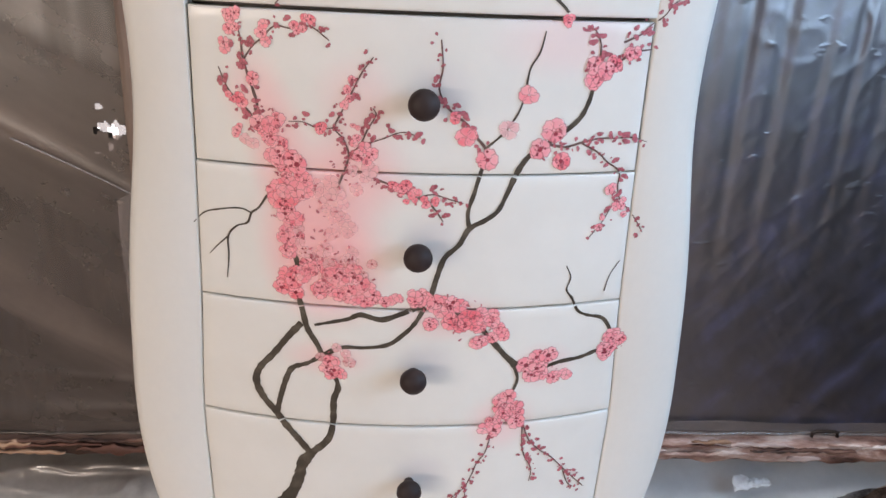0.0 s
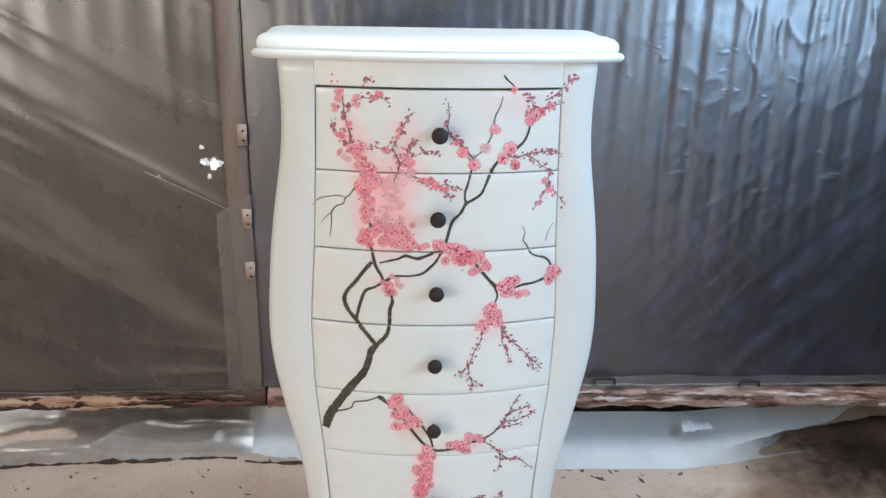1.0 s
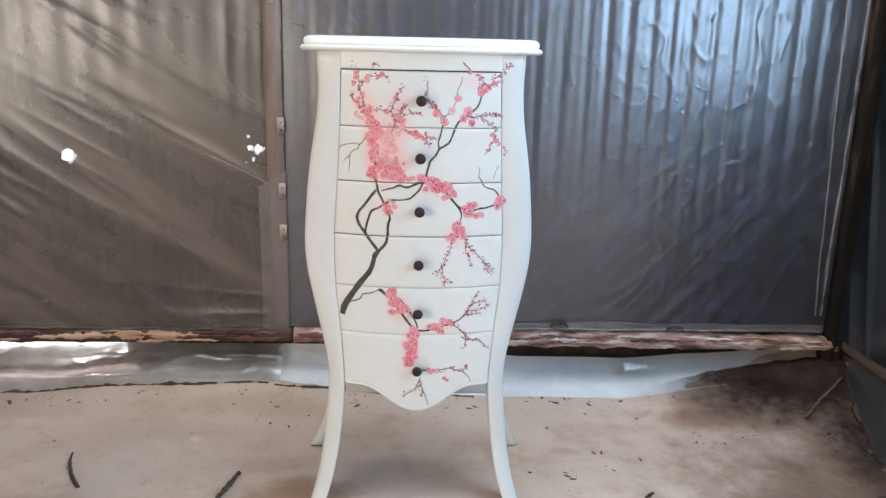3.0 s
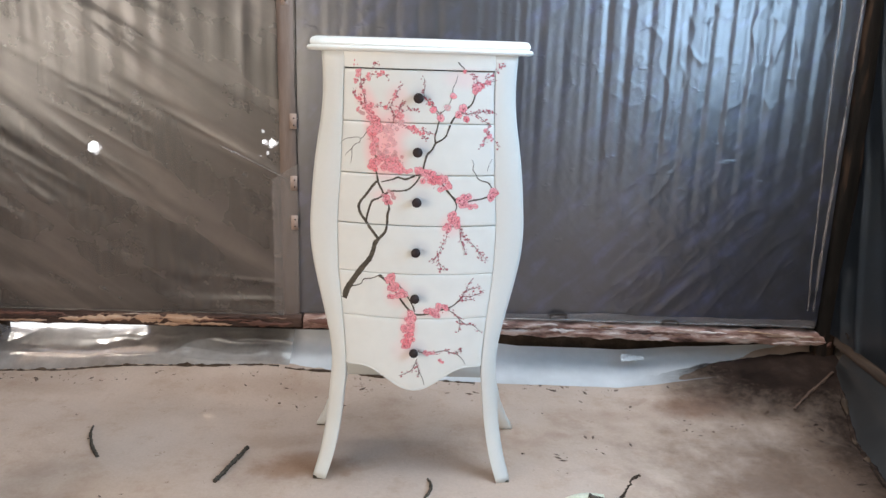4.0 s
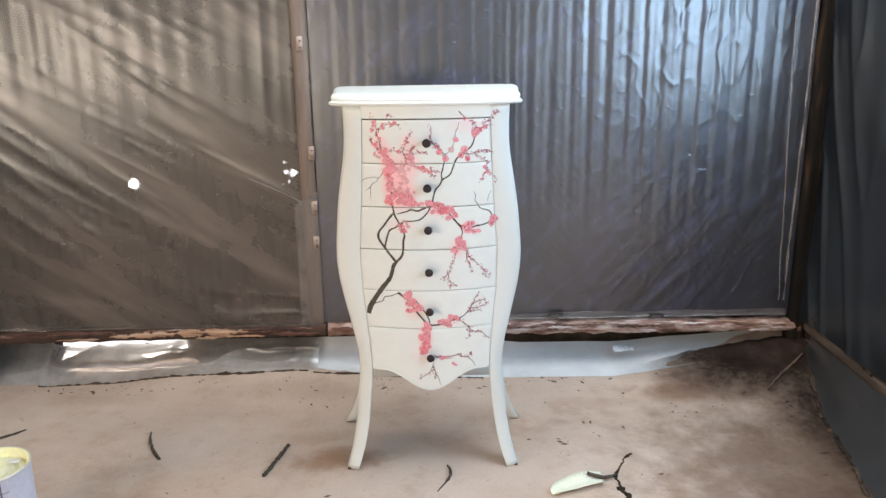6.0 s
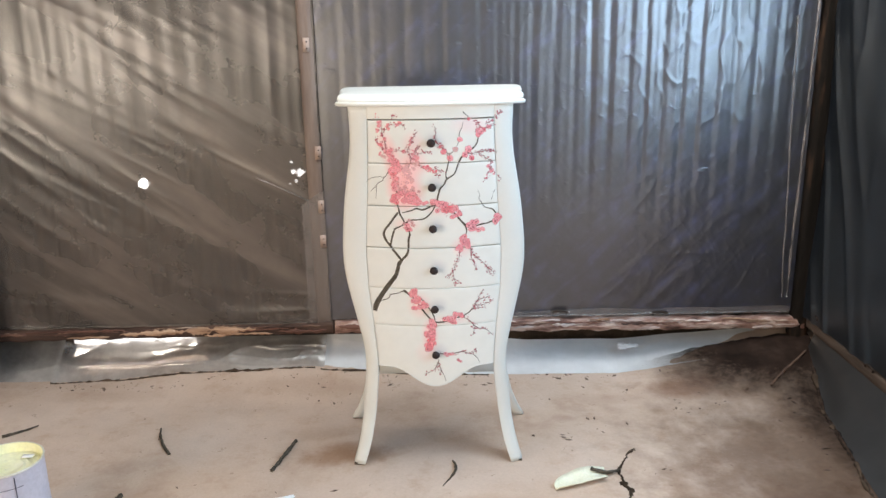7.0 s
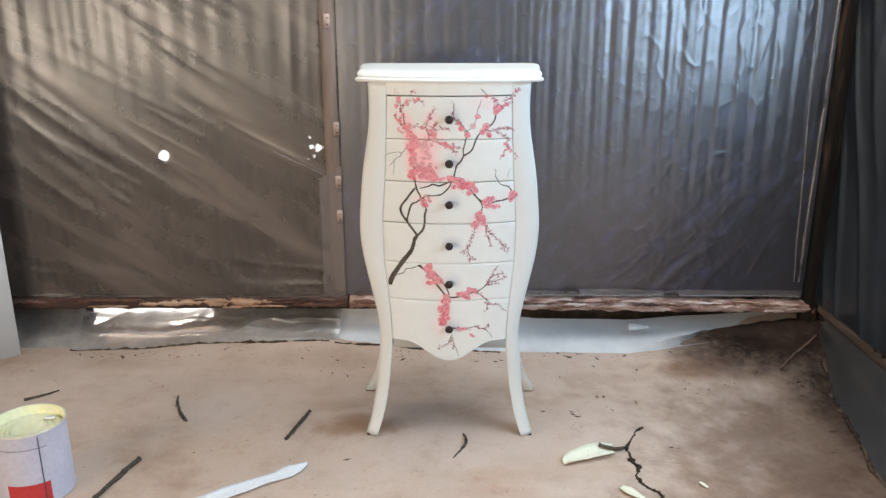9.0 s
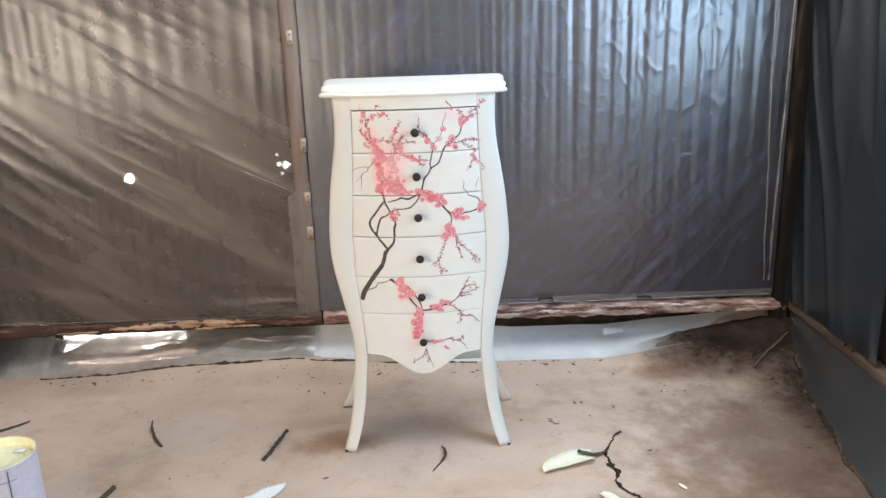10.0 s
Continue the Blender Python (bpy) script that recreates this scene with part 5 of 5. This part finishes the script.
cluster(-136, 957, 7, 5, 3, 4.1, 0.50)
cluster(-130, 945, 5, 4, 2, 4.9, 0.30)
cluster(-115, 964, 11, 14, 9, 6.5, 0.60)
cluster(-104, 938, 14, 12, 10, 7.3, 0.50)
cluster(-96, 914, 11, 14, 14, 7.3, 0.60)
cluster(-106, 903, 10, 10, 9, 6.5, 0.70)
cluster(-101, 875, 8, 22, 14, 6.5, 0.50)
cluster(-73, 870, 26, 33, 10, 6.5, 0.25)
cluster(-65, 909, 18, 21, 5, 6.5, 0.30)
cluster(-50, 924, 15, 12, 4, 6.5, 0.35)
cluster(-100, 829, 12, 12, 12, 7.4, 0.75)
cluster(-69, 835, 26, 16, 36, 7.4, 0.60)
cluster(-45, 823, 15, 10, 16, 6.5, 0.50)
cluster(-57, 853, 23, 17, 5, 6.5, 0.35)
cluster(-69, 900, 15, 12, 4, 5.7, 0.30)
cluster(-43, 942, 7, 7, 4, 5.6, 0.50)
cluster(-54, 988, 6, 12, 4, 3.6, 0.60)
cluster(-72, 963, 6, 4, 3, 4.0, 0.90)
cluster(-49, 957, 7, 8, 4, 3.2, 0.60)
cluster(-16, 916, 8, 5, 7, 4.4, 0.80)
cluster(2, 908, 13, 7, 9, 3.6, 0.70)
cluster(-33, 817, 21, 4, 14, 4.9, 0.40)
cluster(0, 819, 10, 5, 8, 6.5, 0.60)
cluster(25, 813, 15, 7, 12, 7.4, 0.60)
cluster(38, 798, 16, 7, 14, 7.4, 0.75)
cluster(58, 797, 11, 10, 10, 7.4, 0.50)
cluster(53, 775, 7, 3, 4, 6.6, 0.60)
cluster(72, 782, 7, 7, 4, 6.6, 0.60)
cluster(17, 794, 7, 4, 3, 6.6, 0.60)
cluster(115, 748, 16, 14, 16, 8.3, 0.55)
cluster(133, 734, 7, 7, 4, 6.7, 0.60)
cluster(179, 758, 13, 13, 12, 7.6, 0.60)
cluster(187, 769, 7, 7, 3, 6.8, 0.50)
cluster(84, 704, 14, 11, 12, 7.5, 0.60)
cluster(91, 691, 13, 7, 10, 7.5, 0.55)
cluster(74, 685, 8, 9, 6, 6.7, 0.45)
cluster(50, 941, 3, 3, 1, 10.5, 0.60)
cluster(35, 958, 5, 3, 2, 8.0, 0.70)
cluster(27, 974, 4, 4, 2, 4.8, 0.70)
cluster(64, 965, 2, 3, 1, 9.6, 0.35)
cluster(77, 991, 2, 2, 1, 7.2, 0.55)
cluster(101, 962, 3, 3, 2, 8.9, 0.55)
cluster(90, 947, 3, 3, 2, 8.1, 0.50)
cluster(109, 941, 4, 3, 2, 7.3, 0.65)
cluster(128, 1009, 8, 8, 6, 7.3, 0.40)
cluster(138, 1013, 5, 4, 3, 5.7, 0.80)
cluster(152, 1023, 8, 3, 5, 5.7, 0.45)
cluster(102, 1044, 4, 3, 3, 4.0, 0.90)
cluster(-63, 758, 18, 9, 4, 6.6, 0.30)
cluster(-74, 748, 7, 11, 5, 6.6, 0.40)
cluster(-66, 742, 7, 5, 3, 6.6, 0.50)
cluster(150, 915, 5, 7, 3, 4.1, 0.60)
cluster(166, 897, 7, 7, 4, 4.1, 0.60)
cluster(150, 885, 5, 5, 3, 3.3, 0.60)
cluster(-58, 549, 12, 9, 10, 7.6, 0.40)
cluster(-51, 525, 12, 9, 12, 7.6, 0.60)
cluster(-33, 508, 13, 9, 12, 7.6, 0.60)
cluster(-67, 540, 5, 5, 3, 5.9, 0.60)
cluster(-58, 504, 5, 5, 4, 6.7, 0.50)
cluster(-13, 450, 12, 13, 12, 8.3, 0.55)
cluster(-15, 424, 12, 18, 14, 8.3, 0.60)
cluster(-14, 394, 11, 18, 12, 8.3, 0.65)
cluster(-18, 371, 7, 9, 5, 6.9, 0.50)
cluster(36, 466, 11, 7, 7, 6.9, 0.50)
cluster(53, 473, 11, 9, 7, 8.3, 0.60)
cluster(51, 459, 8, 6, 4, 6.9, 0.60)
cluster(74, 476, 8, 6, 5, 6.9, 0.60)
cluster(36, 357, 14, 4, 7, 5.5, 0.60)
cluster(67, 331, 6, 10, 4, 4.9, 0.60)


def flecks(spots):
    """Loose crimson flicks of the brush over the clouds of blossom."""
    bmx = bmesh.new()
    lift = 0.0016
    for cx, cz, rx, rz, n in spots:
        for k in range(n):
            ang, rad = paint_random.uniform(0, 6.28), math.sqrt(paint_random.random())
            x, z = (cx + rx * rad * math.cos(ang)) / 1000, (cz + rz * rad * math.sin(ang)) / 1000
            r = paint_random.uniform(0.0008, 0.0022)
            lift += 0.0000006
            if not in_gap(x, z):
                petal(bmx, x, z, paint_random.uniform(0, 6.28), r * 2.2, r, lift)
    return bmx


tagged(part("fleck_paint", flecks((
    (-73, 870, 26, 36, 34), (-70, 835, 34, 20, 40), (-102, 900, 14, 50, 34), (-50, 925, 18, 22, 20), (-112, 958, 14, 18, 16), (25, 810, 34, 12, 24), (50, 792, 20, 16, 22), (115, 746, 18, 14, 18),
    (180, 760, 12, 14, 12), (84, 698, 16, 16, 20), (-14, 415, 13, 44, 40), (-48, 520, 22, 24, 26), (48, 466, 30, 12, 24), (100, 950, 16, 14, 14), (135, 1014, 18, 12, 14), (-64, 752, 20, 12, 12))), BUD, chest),
    "tiny crimson brush flecks over the blossom", kind="stuff")


# ---- things on the floor ----
def lying(name, pts, radii, material, label, category, group="", sides=9, rough=0.7):
    line = smooth_path([(*p, r) for p, r in zip(pts, radii)], 16)
    return solo(name, tube_bm([(x, y, ground_height(x, y) + z + r * 0.8) for x, y, z, r in line], [p[3] for p in line], sides, rough), material, label, category, group)


lying("stick", [(-0.500, -0.150, 0), (-0.478, -0.06, 0.002), (-0.458, 0.032, 0)], [0.0054, 0.0058, 0.0051], STICK, "short straight dark stick lying on the earth", "stick", "sticks on the floor")
lying("stick", [(-0.985, -0.62, 0), (-0.953, -0.495, 0.002), (-0.906, -0.272, 0)], [0.0048, 0.0058, 0.0068], STICK, "long straight dark stick with a frayed end", "stick", "sticks on the floor")
lying("twig", [(-0.925, 0.125, 0), (-0.905, 0.06, 0.004), (-0.875, 0.0, 0), (-0.842, -0.045, 0)], [0.0020, 0.0041, 0.0048, 0.0041], STICK, "short bent dry twig on the earth", "twig", "sticks on the floor")
lying("twig", [(-1.440, 0.092, 0), (-1.40, 0.12, 0), (-1.352, 0.160, 0.004)], [0.0054, 0.0041, 0.0020], STICK, "small dark twig on the earth", "twig", "sticks on the floor")
lying("twig", [(0.046, -0.112, 0), (0.056, -0.150, 0.003), (0.048, -0.190, 0), (0.016, -0.250, 0)], [0.0020, 0.0041, 0.0034, 0.0014], STICK, "hooked dry twig before the chest", "twig", "sticks on the floor")
lying("twig", [(0.452, -0.203, 0.012), (0.499, -0.214, 0.008), (0.545, -0.186, 0)], [0.0054, 0.0048, 0.0027], STICK, "broken dark twig lying over the pale sheath", "twig", "sticks on the floor")
lying("leaning_stick", [(1.185, 0.29, 0.003), (1.27, 0.365, 0.004), (1.37, 0.445, 0.010)], [0.0041, 0.0048, 0.0041], WOOD, "dusty brown stick leaning into the corner", "stick", "sticks on the floor")


def crack(pts, radii, seed):
    """A jagged dark crack with crumbled lips in the dried earth."""
    line = smooth_path([(*p, r) for p, r in zip(pts, radii)], 6)
    out = []
    for k, (x, y, r) in enumerate(line):
        x += 0.012 * noise.noise(Vector((k * 0.9, seed, 0)))
        y += 0.009 * noise.noise(Vector((k * 0.9, seed, 9)))
        out.append((x, y, ground_height(x, y) - r * 0.2, 1.25 * r * (1 + 0.9 * noise.noise(Vector((k * 0.7, seed, 4))))))
    return solo("crack", tube_bm([p[:3] for p in out], [p[3] for p in out], 6, 0.8, 0.6), CLEFT, "thin dark jagged crack in the dry earth", "crack", "cracks in the floor", smooth=False)


crack([(0.614, -0.066), (0.600, -0.086), (0.582, -0.105), (0.560, -0.150), (0.537, -0.187), (0.541, -0.222), (0.538, -0.257), (0.552, -0.296), (0.538, -0.330), (0.540, -0.362), (0.554, -0.393), (0.577, -0.410), (0.585, -0.435), (0.592, -0.48)],
      [0.0016, 0.0050, 0.0024, 0.0030, 0.0056, 0.0034, 0.0070, 0.0060, 0.0026, 0.0062, 0.0040, 0.0064, 0.0044, 0.0016], 1)
crack([(0.537, -0.187), (0.510, -0.196), (0.473, -0.206)], [0.0040, 0.0034, 0.0014], 2)


def blade(mid, wide, thick, curl, name, material, label, category):
    """A flat curled strip along a line on the floor."""
    line = smooth_path([(*m, w) for m, w in zip(mid, wide)], 6)
    rings = []
    for k, (x, y, w) in enumerate(line):
        a, b = line[max(k - 1, 0)], line[min(k + 1, len(line) - 1)]
        d = Vector((b[0] - a[0], b[1] - a[1])).normalized()
        z = ground_height(x, y) + 0.003
        top, low = [], []
        for s in (-1, -0.6, -0.2, 0.2, 0.6, 1):
            q = Vector((x - d.y * w * s, y + d.x * w * s, z + curl * s * s + 0.002 * noise.noise(Vector((x * 30, y * 30, s)))))
            top.append(q + Vector((0, 0, thick)))
            low.append(q)
        rings.append(top + low[::-1])
    return solo(name, loft_bm(rings), material, label, category)


blade([(-0.80, -0.585), (-0.70, -0.520), (-0.60, -0.448), (-0.50, -0.372), (-0.45, -0.330), (-0.408, -0.286)], [0.012, 0.020, 0.026, 0.020, 0.027, 0.003], 0.003, 0.004, "plastic_strip", STRIP, "torn white plastic strip with a pointed tip", "plastic strip")
blade([(0.340, -0.285), (0.37, -0.262), (0.42, -0.238), (0.46, -0.222), (0.495, -0.218)], [0.010, 0.026, 0.034, 0.034, 0.024], 0.003, 0.012, "dry_leaf_sheath", PALE, "pale yellow dry leaf sheath curled on the earth", "leaf")
blade([(0.480, -0.400), (0.500, -0.425), (0.530, -0.462)], [0.008, 0.014, 0.006], 0.003, 0.004, "dry_leaf_sheath", PALE, "small pale leaf scrap beside a root", "leaf")
blade([(0.704, -0.375), (0.711, -0.386), (0.719, -0.398)], [0.003, 0.005, 0.003], 0.002, 0.001, "chip", PALE, "tiny pale wood chip on the earth", "chip")

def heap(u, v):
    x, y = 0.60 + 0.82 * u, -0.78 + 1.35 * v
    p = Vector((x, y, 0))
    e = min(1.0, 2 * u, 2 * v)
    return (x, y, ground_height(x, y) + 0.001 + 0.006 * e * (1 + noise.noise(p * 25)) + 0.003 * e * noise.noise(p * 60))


solo("earth_with_painted_shade", grid_bm(heap, 90, 140), HEAP, "loose earth along the wall, darkened to paint in the corner's shade", "loose earth", kind="stuff")

def scrap(u, v):
    """A crumpled rag of film lying on the slope of the skirt."""
    x = 0.700 + 0.080 * u + 0.008 * noise.noise(Vector((u * 4, v * 3, 1)))
    w = 0.030 * (v - 0.5) * (1.2 - u * 0.8 + 0.6 * noise.noise(Vector((u * 5, 2, 0))))
    return (x, 0.574 + w * 0.9 - 0.005 * abs(noise.noise(Vector((u * 7, v * 5, 8)))), 0.079 + w * 0.55 + 0.008 * abs(noise.noise(Vector((u * 6, v * 6, 4)))))


solo("plastic_scrap", grid_bm(scrap, 14, 8), STRIP, "small crumpled white plastic scrap on the pale skirt", "plastic scrap")

# opened paint tin
BX, BY, BR, BH = -1.128, -0.425, 0.095, 0.212
tin = thing("paint_tin", (BX, BY, 0), "open paint tin with lilac and red label, cream inside", "paint tin")


def turned(profile, n=40, a0=0.0, a1=2 * math.pi):
    bmx = bmesh.new()
    full = abs(a1 - a0 - 2 * math.pi) < 1e-6
    m = n if full else n + 1
    vs = [[bmx.verts.new((BX + r * math.cos(a0 + (a1 - a0) * i / n), BY + r * math.sin(a0 + (a1 - a0) * i / n), z)) for i in range(m)] for r, z in profile]
    for a, b in zip(vs, vs[1:]):
        for i in range(n):
            j = (i + 1) % m
            bmx.faces.new((a[i], a[j], b[j], b[i]))
    return bmx


gz = ground_height(BX, BY)
part("body", turned(((0.001, gz), (BR - 0.004, gz), (BR + 0.001, gz + 0.002), (BR + 0.001, gz + 0.006), (BR - 0.001, gz + 0.009), (BR - 0.001, BH - 0.006))), LABEL, tin, "lilac printed label wrapped round the tin")
part("rim", turned(((BR - 0.001, BH - 0.006), (BR + 0.0012, BH - 0.004), (BR + 0.0014, BH - 0.001), (BR - 0.001, BH + 0.0004), (BR - 0.003, BH - 0.001))), TIN, tin, "cream-smeared metal rim")
part("inner_wall", turned(((BR - 0.003, BH - 0.001), (BR - 0.0035, BH - 0.012), (BR - 0.0042, BH - 0.022), (BR - 0.006, BH - 0.027))), CREAM, tin, "cream paint drying on the inner wall")
rings = [(BR - 0.006, BH - 0.027)]
for k in range(4):
    rr = 0.082 - 0.012 * k
    rings += [(rr, BH - 0.0275), (rr - 0.003, BH - 0.0240), (rr - 0.006, BH - 0.0275)]
part("paint_skin", turned(rings + [(0.02, BH - 0.028), (0.001, BH - 0.028)], 48), CREAM, tin, "cream paint skin with ridged rings")
part("paint_flake", box_bm(BX + 0.018, BX + 0.048, BY + 0.045, BY + 0.062, BH - 0.0225, BH - 0.0200, 0.0008), STRIP, tin, "small white dried flake")
part("red_panel", turned(((BR + 0.0006, gz + 0.012), (BR + 0.0006, gz + 0.069)), 16, radians(-105), radians(-40)), RED, tin, "plain red label panel")
part("seam", turned(((BR + 0.0008, gz + 0.012), (BR + 0.0008, BH - 0.012)), 2, radians(-50), radians(-48.5)), INK, tin, "dark side seam")
part("printed_line", turned(((BR + 0.0008, BH - 0.042), (BR + 0.0008, BH - 0.0405)), 24, radians(-150), radians(-38)), INK, tin, "thin dark printed line")

# white board standing by the wall
board = thing("white_board", (-1.9, 0.45, 0), "white painted board standing upright near the wall", "board")
panel_bm = box_bm(-0.56, 0.0, 0.0, 0.03, 0.0, 1.15, 0.004)
bmesh.ops.transform(panel_bm, matrix=Matrix.Translation((-1.640, 0.452, 0)) @ Matrix.Rotation(radians(30), 4, "Z"), verts=panel_bm.verts)
part("panel", panel_bm, BOARD, board)

# crumbs of earth, bark and dry grass
litter = random.Random(11)
bm = bmesh.new()
nests = [(litter.uniform(-1.3, 0.4), litter.uniform(0.40, 0.48)) for k in range(14)] + [(-0.30, 0.36), (-0.22, 0.30), (0.12, 0.42), (0.17, 0.40), (1.17, -0.04), (1.16, 0.03), (1.20, -0.10), (1.19, -0.20), (1.22, -0.26), (0.92, 0.30), (0.98, 0.22), (0.84, 0.26), (1.20, 0.16), (0.514, 0.14), (0.538, 0.051), (0.428, 0.023), (0.849, 0.196), (0.827, 0.209), (0.698, 0.356), (1.222, 0.206), (1.121, 0.108), (0.646, -0.187), (1.183, -0.016), (1.268, -0.1), (1.254, -0.188), (1.30, 0.115), (0.545, 0.461), (0.623, 0.47), (0.452, 0.466), (-1.358, 0.46), (-1.333, 0.437), (-1.248, 0.454), (-0.334, 0.299), (-0.38, 0.29), (-0.83, 0.46)]
for k in range(300):
    if k >= 250:
        x = litter.uniform(-1.5, 0.9)
        y = min(0.50, litter.gauss(0.472, 0.018))
    elif k < 200:
        nx, ny = nests[k % len(nests)]
        x, y = litter.gauss(nx, 0.022), min(0.49, litter.gauss(ny, 0.012))
    else:
        x, y = litter.uniform(-1.5, 1.3), litter.uniform(-0.9, 0.45)
    r = litter.choice((0.0014, 0.0022, 0.0035, 0.0055)) * litter.choice((0.6, 0.8, 1.0))
    z = ground_height(x, y)
    a = litter.uniform(0, 6.28)
    ln = r * litter.choice((1, 1.6, 2.4, 3.2))
    d, e = Vector((math.cos(a), math.sin(a), 0)), Vector((-math.sin(a), math.cos(a), 0))
    c = Vector((x, y, z + r * 0.3))
    ends = [bm.verts.new(c + d * ln), bm.verts.new(c - d * ln)]
    ring = [bm.verts.new(c + e * (r * math.cos(t)) * litter.uniform(0.6, 1.2) + Vector((0, 0, r * math.sin(t) * 0.45))) for t in (0, 1.26, 2.5, 3.77, 5.03)]
    for i in range(5):
        bm.faces.new((ring[i], ring[(i + 1) % 5], ends[0]))
        bm.faces.new((ring[(i + 1) % 5], ring[i], ends[1]))
solo("dry_debris", bm, CRUMB, "dark crumbs of bark, earth and dry grass", "debris", kind="stuff", smooth=False)
